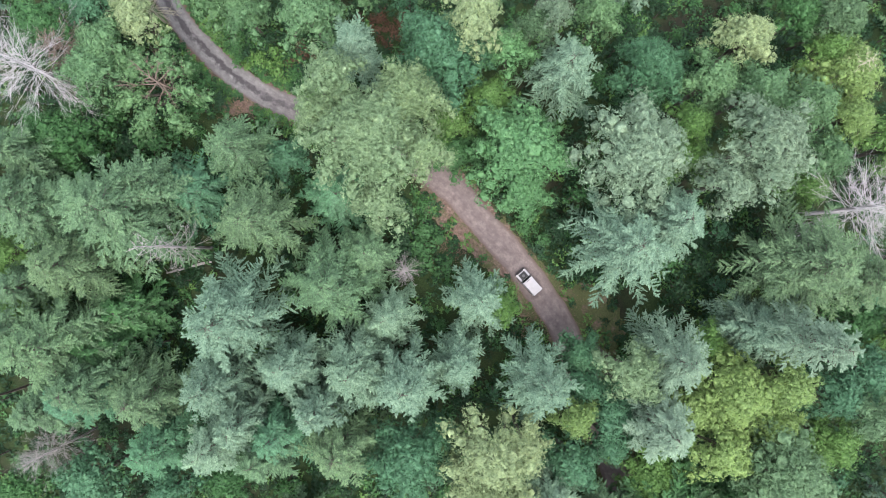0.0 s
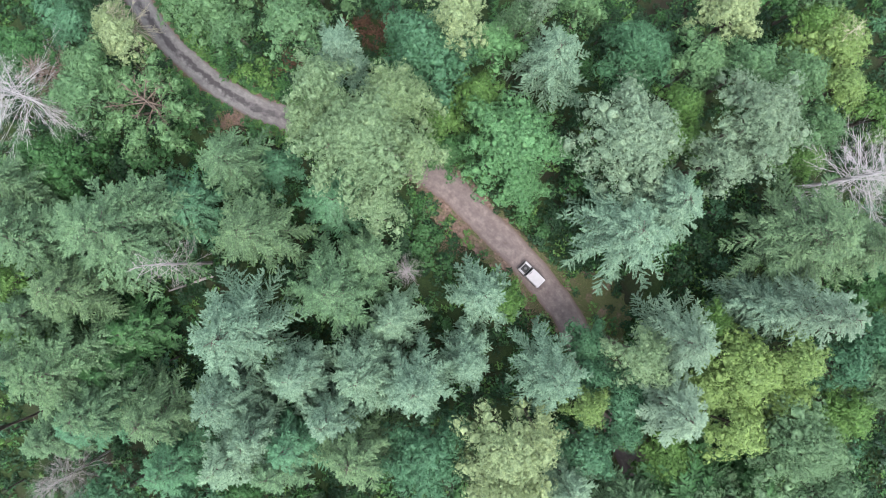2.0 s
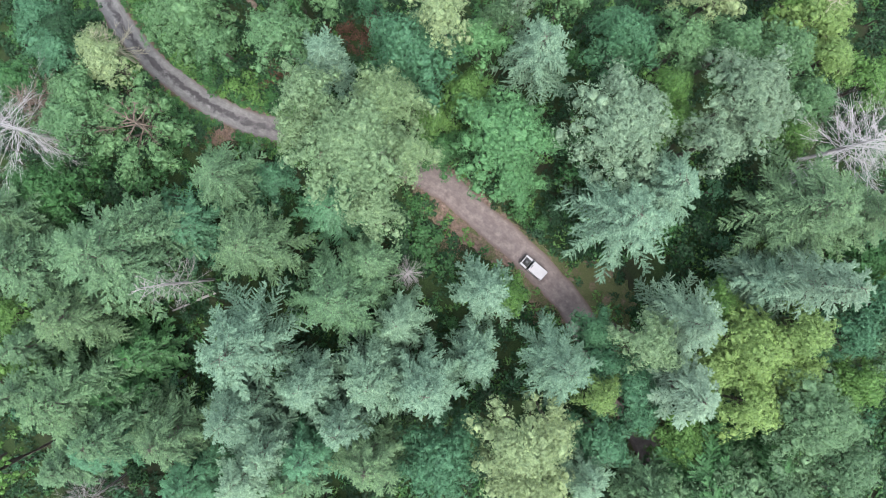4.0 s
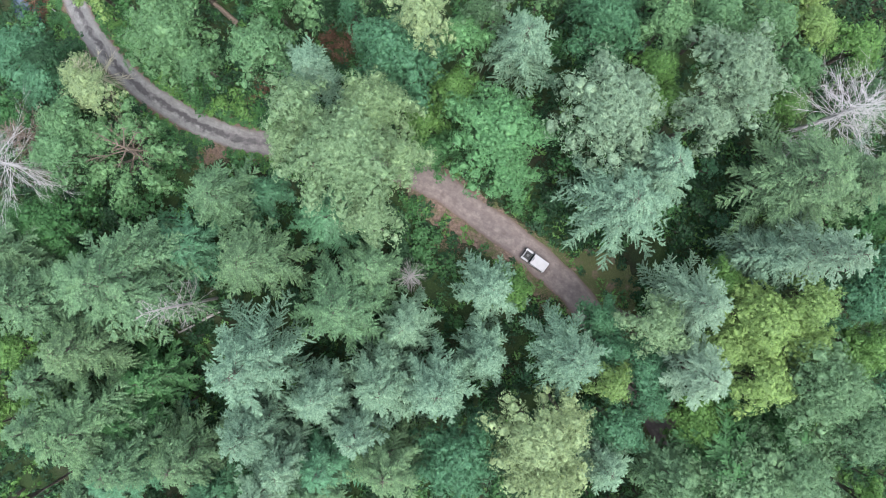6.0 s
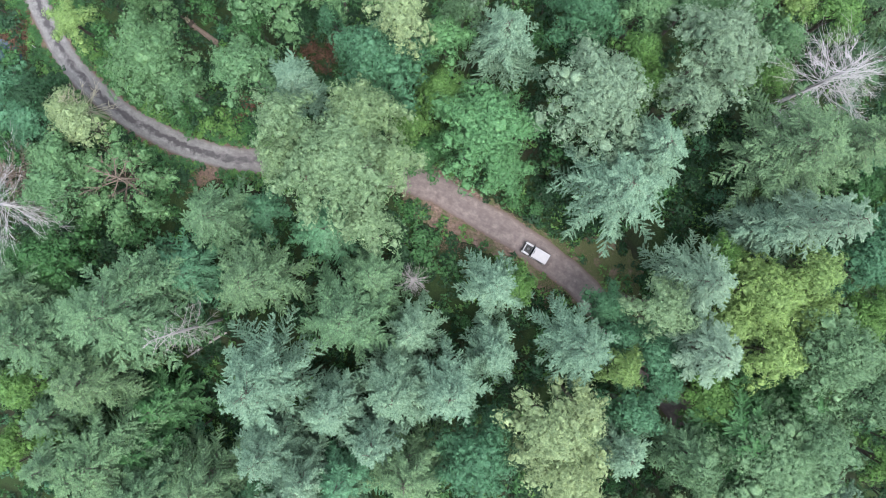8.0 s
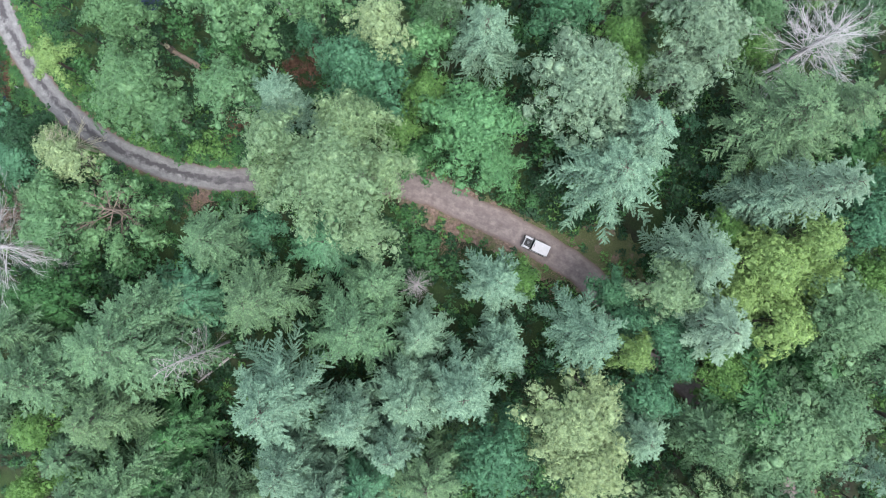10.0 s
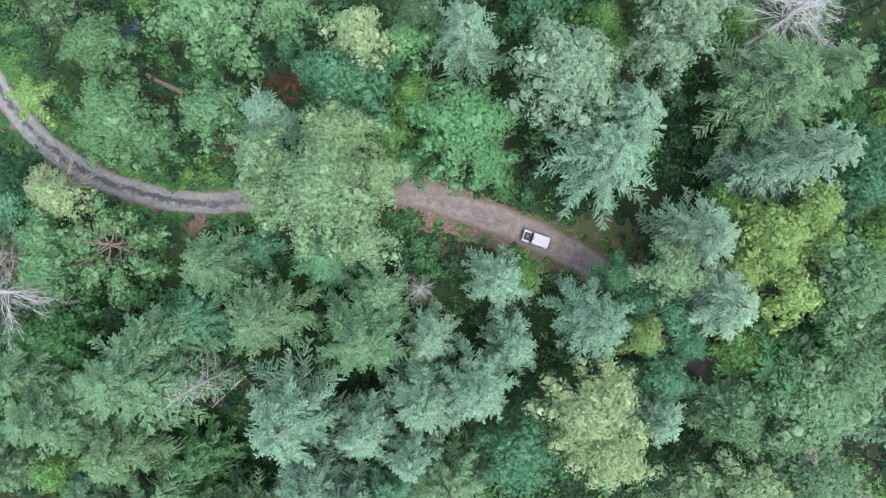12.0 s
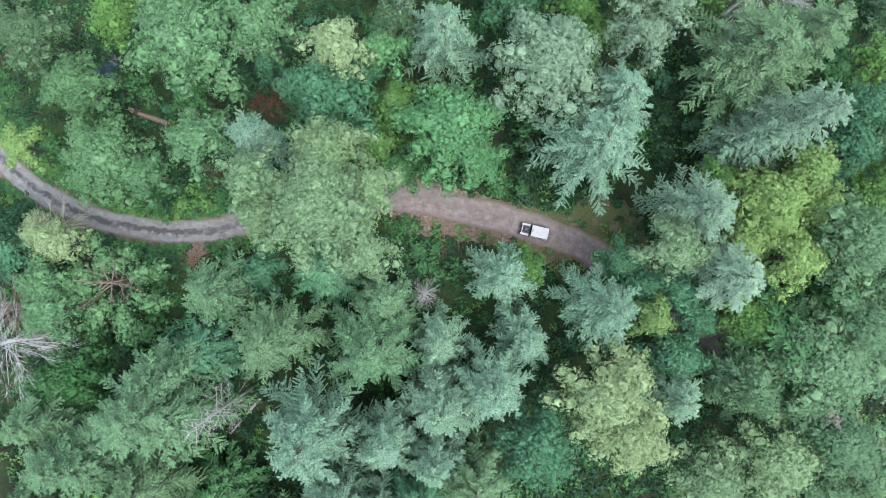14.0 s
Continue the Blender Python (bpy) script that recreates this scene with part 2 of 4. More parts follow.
def broad_shape(seed, h=16.0, r=5.0, limbs=10, leaf=0.10, tuft=0.84, per_tuft=40, fill=1.25, ragged=0.2, depth=0.75, lobe=0.86, steps=(0.2, 0.44, 0.68, 0.9), core=(4, 8), crest=3, limb=0.12):
    """A broad crown: limbs spread from the trunk, each with leafy lobes along it, and each lobe is clothed with tufts of leaves."""
    rng = np.random.default_rng(seed)
    trunk = [tube([(0, 0, -0.3), (0.1, 0.05, h * 0.3), (-0.05, 0.1, h * 0.6), (0, 0, h * 0.82)], [0.32, 0.25, 0.15, 0.04], 8)]
    clumps = []
    turn = rng.uniform(0, 6)
    up = np.array([0, 0, 1.0])
    balls = [(np.array([*rng.normal(0, 0.1 * r, 2), h - 0.2 * r - rng.uniform(0, 0.1) * r]), lobe * 0.24 * r) for _ in range(crest)]
    for i in range(limbs):
        turn += 2.39996 + rng.normal(0, 0.12)
        length = r * rng.uniform(0.62, 1.06)
        sink = depth * r * rng.uniform(0.6, 1.4)
        bend = rng.normal(0, 0.28)
        path = [(0, 0, h * rng.uniform(0.28, 0.45))]
        for s in steps:
            a = turn + bend * s
            lr = lobe * r * (0.30 - 0.13 * s) * rng.uniform(0.8, 1.25)
            c = np.array([math.cos(a) * length * s * 0.94, math.sin(a) * length * s * 0.94, h - 0.7 * lr - sink * s ** 1.7 - 0.34 * r * rng.random()])
            balls.append((c, lr))
            path.append(c - (0, 0, 0.5 * lr))
        trunk.append(tube(path, np.linspace(limb, 0.015, len(path)), 5))
    clumps.append(shell(rng, np.array([c for c, _ in balls]), np.array([0.55 * b for _, b in balls]), *core))
    for centre, lr in balls:
        for top in (1, 0):
            n = int((4.6 if top else 0.45) * fill * lr * lr / (tuft * tuft))
            if top:  # evenly strewn over the lobe's dome, so that the tufts stand apart
                k = np.arange(n)
                rise, round_ = 1 - 1.15 * (k + 0.5) / max(n, 1), 2.39996 * k + rng.uniform(0, 6)
                flat = np.sqrt(1 - rise ** 2)
                v = np.stack([np.cos(round_) * flat, np.sin(round_) * flat, rise], 1) + rng.normal(0, 0.15, (n, 3))
            else:
                v = rng.normal(0, 1, (n, 3))
                v[:, 2] = -np.abs(v[:, 2]) * 0.8
            v = unit(v)
            p = centre + v * (lr * (1 + rng.uniform(-0.16, ragged, n)))[:, None] * (1, 1, 0.9)
            if top:  # none where another lobe covers it
                free = [all(np.linalg.norm(q - c) > 0.55 * b for c, b in balls if c is not centre) for q in p]
                p, v = p[free], v[free]
                n = len(p)
            aim = unit(v + up * 0.6 + rng.normal(0, 0.12, (n, 3)))
            size = tuft * rng.uniform(0.5, 1.3, n)
            k = per_tuft
            aim, size = aim[:, None], size[:, None, None]
            off = unit(rng.normal(0, 1, (n, k, 3)))
            lift = (off * aim).sum(-1, keepdims=True)
            off = unit(off + aim * (np.abs(lift) - lift) * 0.85)  # on the tuft's outer half
            c = p[:, None] + off * (size * 0.5 * rng.uniform(0.5, 1.1, (n, k, 1)))
            flat = off - aim * (off * aim).sum(-1, keepdims=True) * 1.15
            d = unit(flat + rng.normal(0, 0.3, (n, k, 3)))
            w = unit(np.cross(d, off + aim * 0.6 + rng.normal(0, 0.3, (n, k, 3))))
            span = leaf * rng.uniform(0.7, 1.3, (n, k, 1))
            normals = np.repeat(unit(off * 0.7 + v[:, None] * 0.25 + aim * 0.3 + rng.normal(0, 0.2, (n, k, 3))).reshape(-1, 3), 3, axis=0)
            clumps.append((*blades((c - d * span * 0.8).reshape(-1, 3), (d * span * 1.9).reshape(-1, 3), (w * span * 0.85).reshape(-1, 3)), normals))
    crown = joined([(v, q) for v, q, _ in clumps])
    return mesh_of("trunk", *joined(trunk), BARK, True), mesh_of("crown", *crown, None, normals=np.concatenate([m for *_, m in clumps]))


def dead_shape(seed, h=22.0, r=3.6, whorls=28, bottom=0.35, thick=1.0):
    """A standing dead tree: a bare trunk and thin branches that fork."""
    rng = np.random.default_rng(seed)
    trunk = tube([(0, 0, -0.3), (0.1, 0, h * 0.35), (0.05, 0.15, h * 0.7), (0, 0.1, h)], [0.22, 0.17, 0.10, 0.02], 8)
    arms, turn = [], 0.0
    for i in range(whorls):
        z = h * (bottom + (1 - bottom) * (i + rng.random()) / whorls)
        t = (z / h - bottom) / (1 - bottom)
        for _ in range(3):
            turn += 2.39996 + rng.normal(0, 0.3)
            length = r * (1 - t) ** 0.6 * rng.uniform(0.45, 1.15) + 0.4
            d = np.array([math.cos(turn), math.sin(turn), rng.normal(0.12 + 0.5 * t, 0.15)])
            bend = rng.normal(0, 0.12, 3)
            pts = [np.array([0, 0, z]) + d * length * s + bend * length * s * s - np.array([0, 0, 0.12 * length * s * s]) for s in (0, 0.35, 0.7, 1.0)]
            arm = [tube(pts, [v * thick for v in (0.045, 0.034, 0.024, 0.008)], 4)]
            for _ in range(int(4 + length * 2.6)):
                s = rng.uniform(0.3, 0.95)
                p = np.array([0, 0, z]) + d * length * s + bend * length * s * s
                e = unit(d + rng.normal(0, 0.6, 3)) * length * rng.uniform(0.18, 0.38)
                arm.append(tube([p, p + e * 0.55 + rng.normal(0, 0.05, 3), p + e], [v * thick for v in (0.020, 0.014, 0.006)], 3))
            arms.append(mesh_of("branch", *joined(arm), None))
    return mesh_of("trunk", *trunk, None, True), *arms


SHAPES = {
    "F": [(22.0, 4.9, *fir_shape(10 + k, h=22.0, droop=0.34 + 0.05 * k, bottom=0.30 + 0.03 * k)) for k in range(5)],
    "F_wide": [(24.0, 7.4, *fir_shape(20 + k, r=7.4, droop=0.32 + 0.05 * k, bottom=0.32, gap=0.42, needle=0.25, step=0.10)) for k in range(4)],
    "B": [(15.0, 4.5, *broad_shape(30 + k, h=15.0, r=4.5, limbs=10 + k % 3, leaf=0.074, tuft=0.6, per_tuft=17, fill=1.55, depth=0.8 + 0.06 * k)) for k in range(5)],
    "B_wide": [(16.0, 7.2, *broad_shape(40 + k, r=7.2, limbs=14 + k, leaf=0.086, tuft=0.7, per_tuft=19, fill=1.5, depth=0.85, lobe=0.76, steps=(0.16, 0.36, 0.55, 0.74, 0.92))) for k in range(4)],
    "S": [(20.0, 7.0, *broad_shape(50 + k, h=20.0, r=7.0, limbs=15 + k, leaf=0.07, tuft=0.56, per_tuft=14, fill=1.45, ragged=0.28, depth=0.9, lobe=0.74, steps=(0.16, 0.36, 0.55, 0.74, 0.92))) for k in range(3)],
    "S_slim": [(18.0, 4.5, *broad_shape(56 + k, h=18.0, r=4.5, limbs=11 + k, leaf=0.064, tuft=0.5, per_tuft=14, fill=1.45, ragged=0.28, depth=1.0, lobe=0.8)) for k in range(3)],
    "big": [(24.0, 7.8, *broad_shape(64, h=24.0, r=7.8, limbs=19, leaf=0.074, tuft=0.58, per_tuft=16, fill=1.5, ragged=0.4, depth=0.62, lobe=0.68, steps=(0.15, 0.32, 0.5, 0.66, 0.8, 0.93)))],
    "open": [(14.0, 8.0, *broad_shape(67, h=14.0, r=8.0, limbs=15, leaf=0.088, tuft=0.66, per_tuft=15, fill=1.5, ragged=0.4, depth=0.3, lobe=0.62, steps=(0.5, 0.66, 0.82, 0.96), crest=0, limb=0.16))],
    "bare_fork": [(14.0, 5.0, *dead_shape(79, h=14.0, r=5.0, whorls=6, bottom=0.6, thick=2.4))],
    "bare_thin": [(22.0, 3.0, *dead_shape(74, r=3.0, whorls=24, bottom=0.3, thick=0.6))],
    "D": [(22.0, 3.6, *dead_shape(70 + k)) for k in range(3)],
    "bare_wide": [(20.0, 6.3, *dead_shape(76 + k, h=20.0, r=6.3, whorls=40, bottom=0.45, thick=0.55)) for k in range(2)],
    # lighter forms for young trees and for the forest further out
    "young": [(16.0, 5.0, *broad_shape(80 + k, limbs=8, leaf=0.21, tuft=1.2, per_tuft=8, ragged=0.3, fill=1.0, steps=(0.3, 0.7), core=(3, 6))) for k in range(3)],
    "outer_F": [(24.0, 4.9, *fir_shape(90 + k, gap=0.7, needle=0.5, levels=1.6, step=0.3)) for k in range(2)],
    "outer_B": [(16.0, 5.0, *broad_shape(95 + k, limbs=9, leaf=0.3, tuft=1.4, per_tuft=4, core=(3, 6))) for k in range(2)],
}
WIDE = {"F": (6.2, "F", "F_wide"), "B": (5.7, "B", "B_wide"), "S": (5.6, "S_slim", "S")}
WORDS = {
    "F": ("fir_tree", "conifer with feathery {} boughs in dense forest", {"silver": "silvery blue-green", "ash": "ash-grey", "sage": "grey-green", "olive": "olive-green", "green": "deep green", "teal": "dark teal-green"}),
    "B": ("broadleaf_tree", "broadleaf tree with a lobed {} crown", {"sage": "sage-green", "leafy": "pale green", "teal": "dark teal", "straw": "straw-yellow", "emerald": "bright emerald", "lime": "lime-green", "green": "deep green", "pale": "pale sage", "yellow": "yellow-green"}),
    "S": ("small_leaved_tree", "tall tree with a fine-leaved {} crown", {"pale": "pale sage-green", "straw": "straw-yellow", "sage": "sage-green", "silver": "silver-grey", "ash": "ash-grey", "grey": "grey-green", "olive": "olive", "lime": "lime-green", "dark": "deep green shade-darkened"}),
    "D": ("dead_tree", "leafless standing dead tree with {} bare branches", {"white": "bleached white", "grey": "grey", "brown": "brown", "pale": "pale straw-coloured"}),
}
count = {"n": 0}


def plant(kind, x, y, h, r, tint, pick=None, turn=None, form=None):
    """One tree at its place, with its height and crown radius."""
    count["n"] += 1
    n = count["n"]
    if not form and kind in WIDE:
        form = WIDE[kind][1 + (r >= WIDE[kind][0])]
    shapes = SHAPES[form or kind]
    h0, r0, trunk_me, *crown_mes = shapes[(n * 7 + 3) % len(shapes) if pick is None else pick]
    name, words, tints = WORDS[kind]
    root = new(name)
    w = (n * 2.39996) % 6.283 if turn is None else turn
    root.matrix_basis = Matrix.Translation((x, y, 0)) @ Matrix.Rotation(w, 4, "Z") @ Matrix.Diagonal((r / r0, r / r0, h / h0, 1))
    tagged(root, words.format(tints.get(tint, tint)), "tree", name.replace("_", " ") + "s of the forest")
    mat = DEADWOOD[tint] if kind == "D" else LEAF[tint]
    for me, own in ((trunk_me, mat if kind == "D" else None), *((me, mat) for me in crown_mes)):
        if not me.materials:
            me.materials.append(None)
        ob = new(me.name.split(".")[0], me)
        ob.parent = root
        if own:
            ob.material_slots[0].link = "OBJECT"
            ob.material_slots[0].material = own
    return root


# ---- ground and road ----
def ground_height(x, y):
    return 0.12 * noise.noise((x * 0.11, y * 0.11, 3.0)) + 0.05 * noise.noise((x * 0.6, y * 0.6, 7.0))


ROAD = [Vector(p) for p in ((-57.5, 62.0), (-57.8, 50.0), (-56.6, 42.0), (-53.8, 34.2), (-50.6, 28.8), (-46.9, 24.7), (-42.5, 21.1), (-37.0, 17.9),
        (-31.3, 15.7), (-25.5, 14.6), (-15.8, 13.6), (-6.5, 11.4), (-0.7, 8.9), (5.0, 5.0), (9.9, 1.9), (14.7, -2.0), (19.1, -5.9),
        (22.6, -10.6), (26.6, -16.3), (31.4, -23.6), (36.5, -31.8), (43.0, -42.0), (52.0, -56.0), (66.0, -76.0), (90.0, -105.0))]


def road_line(step=0.5):
    pts = []
    for i in range(1, len(ROAD) - 2):
        a, b, c, d = ROAD[i - 1:i + 3]
        n = max(2, int((c - b).length / step))
        for k in range(n):
            t = k / n
            pts.append(0.5 * ((2 * b) + (c - a) * t + (2 * a - 5 * b + 4 * c - d) * t * t + (3 * b - a - 3 * c + d) * t ** 3))
    return pts


LINE = road_line()
LINE_XY = np.array([(p.x, p.y) for p in LINE])


def road_distance(xy):
    """The distance of points from the road's middle."""
    xy = np.atleast_2d(xy)
    best = np.full(len(xy), 1e9)
    for k in range(0, len(LINE_XY), 2):
        best = np.minimum(best, np.hypot(xy[:, 0] - LINE_XY[k, 0], xy[:, 1] - LINE_XY[k, 1]))
    return best


def forest_floor_material():
    m, nt, b = material("forest_floor", 0.95, 0.2)
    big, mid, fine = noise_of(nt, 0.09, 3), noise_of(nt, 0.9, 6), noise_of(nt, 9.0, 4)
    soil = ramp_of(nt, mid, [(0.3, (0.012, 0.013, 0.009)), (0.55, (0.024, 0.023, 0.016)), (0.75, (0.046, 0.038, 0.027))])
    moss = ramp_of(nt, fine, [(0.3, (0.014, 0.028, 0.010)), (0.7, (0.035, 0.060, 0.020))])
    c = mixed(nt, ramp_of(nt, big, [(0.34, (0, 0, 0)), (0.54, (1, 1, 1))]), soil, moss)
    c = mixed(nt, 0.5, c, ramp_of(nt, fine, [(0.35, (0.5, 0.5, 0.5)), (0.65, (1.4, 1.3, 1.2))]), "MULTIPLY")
    nt.links.new(c, b.inputs["Base Color"])
    bumped(nt, b, fine, 0.7, 0.08)
    return m


def build_ground():
    near = np.arange(-90, 90.1, 1.5)
    far = np.array([110, 150, 220, 400, 800, 1600.0])
    axis = np.concatenate([-far[::-1], near, far])
    n = len(axis)
    verts = [(x, y, ground_height(x, y) if abs(x) < 90 and abs(y) < 90 else 0.0) for y in axis for x in axis]
    near_road = road_distance(np.array(verts)[:, :2])
    verts = [(x, y, (z - 0.05) * min(1, max(0, (d - 7.0) / 4)) - 0.03) for (x, y, z), d in zip(verts, near_road)]
    quads = [(j * n + i, j * n + i + 1, (j + 1) * n + i + 1, (j + 1) * n + i) for j in range(n - 1) for i in range(n - 1)]
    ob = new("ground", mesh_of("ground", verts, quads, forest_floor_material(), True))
    return tagged(ob, "dark brown mossy forest floor with leaf litter", "ground", kind="structure")


def road_material():
    m, nt, b = material("gravel_road", 0.9, 0.3)
    uv = nt.nodes.new("ShaderNodeUVMap")
    sep = nt.nodes.new("ShaderNodeSeparateXYZ")
    nt.links.new(uv.outputs[0], sep.inputs[0])
    big, mid, fine = noise_of(nt, 0.16, 4), noise_of(nt, 1.1, 6), noise_of(nt, 14.0, 4)
    dust = ramp_of(nt, mid, [(0.25, (0.104, 0.083, 0.079)), (0.55, (0.164, 0.133, 0.127)), (0.8, (0.23, 0.192, 0.185))])
    tc = nt.nodes.new("ShaderNodeTexCoord")
    place = nt.nodes.new("ShaderNodeSeparateXYZ")
    nt.links.new(tc.outputs["Object"], place.inputs[0])
    reach = nt.nodes.new("ShaderNodeMapRange")
    nt.links.new(place.outputs[0], reach.inputs[0])
    reach.inputs[1].default_value, reach.inputs[2].default_value = -34.0, -12.0
    crushed = ramp_of(nt, mid, [(0.25, (0.098, 0.095, 0.096)), (0.55, (0.152, 0.146, 0.146)), (0.8, (0.22, 0.212, 0.212))])
    dust = mixed(nt, reach.outputs[0], crushed, dust)
    # one damp band along the middle, with ragged edges, that comes and goes
    wobble = nt.nodes.new("ShaderNodeMath")
    wobble.operation = "MULTIPLY_ADD"
    nt.links.new(big, wobble.inputs[0])
    wobble.inputs[1].default_value = 0.35
    nt.links.new(sep.outputs[0], wobble.inputs[2])
    ragged = nt.nodes.new("ShaderNodeMath")
    ragged.operation = "MULTIPLY_ADD"
    nt.links.new(mid, ragged.inputs[0])
    ragged.inputs[1].default_value = 0.50
    nt.links.new(wobble.outputs[0], ragged.inputs[2])
    middle = nt.nodes.new("ShaderNodeMath")
    middle.operation = "SUBTRACT"
    nt.links.new(ragged.outputs[0], middle.inputs[0])
    middle.inputs[1].default_value = 0.44
    lanes = ramp_of(nt, middle.outputs[0], [(0.33, (0, 0, 0)), (0.42, (1, 1, 1)), (0.54, (1, 1, 1)), (0.66, (0, 0, 0))])
    wet = mixed(nt, 1.0, lanes, ramp_of(nt, noise_of(nt, 0.35, 5), [(0.34, (0.1, 0.1, 0.1)), (0.48, (0.95, 0.95, 0.95))]), "MULTIPLY")
    fade = mixed(nt, reach.outputs[0], (1.0, 1.0, 1.0), (0.18, 0.18, 0.18))
    wet = mixed(nt, 1.0, wet, fade, "MULTIPLY")
    c = mixed(nt, wet, dust, (0.050, 0.046, 0.049))
    stretch = nt.nodes.new("ShaderNodeMapping")
    stretch.inputs["Scale"].default_value = (13.0, 0.6, 1.0)
    nt.links.new(uv.outputs[0], stretch.inputs["Vector"])
    streak = nt.nodes.new("ShaderNodeTexNoise")
    streak.inputs["Scale"].default_value, streak.inputs["Detail"].default_value = 1.0, 5.0
    nt.links.new(stretch.outputs[0], streak.inputs["Vector"])
    c = mixed(nt, 0.22, c, ramp_of(nt, streak.outputs["Fac"], [(0.32, (0.55, 0.54, 0.55)), (0.5, (1.0, 1.0, 1.0)), (0.7, (1.4, 1.38, 1.36))]), "MULTIPLY")
    edge = ramp_of(nt, sep.outputs[0], [(0.0, (1, 1, 1)), (0.14, (0, 0, 0)), (0.86, (0, 0, 0)), (1.0, (1, 1, 1))])
    c = mixed(nt, mixed(nt, 1.0, edge, ramp_of(nt, mid, [(0.3, (0.2, 0.2, 0.2)), (0.6, (1, 1, 1))]), "MULTIPLY"), c, (0.085, 0.060, 0.047))
    c = mixed(nt, 0.45, c, ramp_of(nt, fine, [(0.3, (0.6, 0.6, 0.6)), (0.7, (1.3, 1.3, 1.3))]), "MULTIPLY")
    nt.links.new(c, b.inputs["Base Color"])
    bumped(nt, b, fine, 0.5, 0.03)
    return m


def strip(name, half_width, z, mat, seed, ragged, lanes=9, profile=None, widen=None):
    """A ribbon along the road with uneven edges; u runs across it, v along it in metres."""
    verts, quads, uvs = [], [], []
    for i, p in enumerate(LINE):
        q = LINE[min(i + 1, len(LINE) - 1)] - LINE[max(i - 1, 0)]
        side = Vector((q.y, -q.x)).normalized()
        narrow = 0.80 + 0.20 * min(1.0, max(0.0, (p.x + 32) / 24))
        hw = [half_width * narrow * (1 + ragged * noise.noise((i * 0.13, seed + s * 9, 0.5)) + 0.4 * ragged * noise.noise((i * 0.5, seed + s * 5, 2.5))) for s in (0, 1)]
        if widen:
            hw = [w + widen(s, p.x) for s, w in enumerate(hw)]
        for k in range(lanes):
            u = k / (lanes - 1)
            w = -hw[0] + (hw[0] + hw[1]) * u
            r = p + side * w
            rise = (profile(u) if profile else 0.0) + (0.015 * noise.noise((r.x * 1.5, r.y * 1.5, 1.0)))
            verts.append((r.x, r.y, z + rise))
            uvs.append((u, i * 0.5))
    for i in range(len(LINE) - 1):
        for k in range(lanes - 1):
            a = i * lanes + k
            quads.append((a, a + lanes, a + lanes + 1, a + 1))
    quads = [q[::-1] for q in quads]
    me = mesh_of(name, verts, quads, mat, True)
    layer = me.uv_layers.new(name="UVMap")
    flat = np.array(uvs, np.float32)[np.array(quads).ravel()]
    layer.data.foreach_set("uv", flat.ravel())
    return new(name, me)


def verge_material():
    m, nt, b = material("leaf_litter_verge", 0.95, 0.2)
    big, mid, fine = noise_of(nt, 0.5, 6), noise_of(nt, 2.2, 6), noise_of(nt, 8.0, 4)
    litter = ramp_of(nt, mid, [(0.3, (0.060, 0.045, 0.036)), (0.5, (0.125, 0.090, 0.075)), (0.72, (0.22, 0.165, 0.14))])
    grass = ramp_of(nt, fine, [(0.3, (0.034, 0.048, 0.018)), (0.7, (0.085, 0.105, 0.040))])
    tc = nt.nodes.new("ShaderNodeTexCoord")
    place = nt.nodes.new("ShaderNodeSeparateXYZ")
    nt.links.new(tc.outputs["Object"], place.inputs[0])
    east = nt.nodes.new("ShaderNodeMapRange")
    nt.links.new(place.outputs[0], east.inputs[0])
    east.inputs[1].default_value, east.inputs[2].default_value, east.inputs[4].default_value = 9.0, 17.0, 0.12
    share = nt.nodes.new("ShaderNodeMath")
    nt.links.new(big, share.inputs[0])
    nt.links.new(east.outputs[0], share.inputs[1])
    c = mixed(nt, ramp_of(nt, share.outputs[0], [(0.46, (0, 0, 0)), (0.60, (0.9, 0.9, 0.9))]), litter, grass)
    c = mixed(nt, 0.6, c, ramp_of(nt, fine, [(0.3, (0.45, 0.42, 0.4)), (0.7, (1.45, 1.4, 1.35))]), "MULTIPLY")
    nt.links.new(c, b.inputs["Base Color"])
    bumped(nt, b, fine, 0.8, 0.06)
    return m


def verge_bays(side, x):
    """Where the verge opens into bare places: below the track by the bushes, and at the mouth of an old spur."""
    if side:
        return 2.4 * math.exp(-((x - 2.0) / 5.0) ** 2) + 2.2 * math.exp(-((x + 33) / 2.2) ** 2)
    return 5.5 * math.exp(-((x - 20.5) / 4.0) ** 2)


build_ground()
verge = strip("verge", 4.6, 0.0, verge_material(), 4, 0.35, 11, lambda u: -0.085 * (abs(2 * u - 1) ** 3), verge_bays)
tagged(verge, "roadside verge of red-brown fallen leaves and thin grass", "verge", kind="structure")
road = strip("road", 2.1, 0.03, road_material(), 17, 0.13, 15, lambda u: 0.05 * (1 - (2 * u - 1) ** 2) - 0.03 * (math.exp(-((u - 0.3) / 0.07) ** 2) + math.exp(-((u - 0.7) / 0.07) ** 2)))
tagged(road, "mauve-grey gravel track with damp wheel ruts", "road", kind="structure")

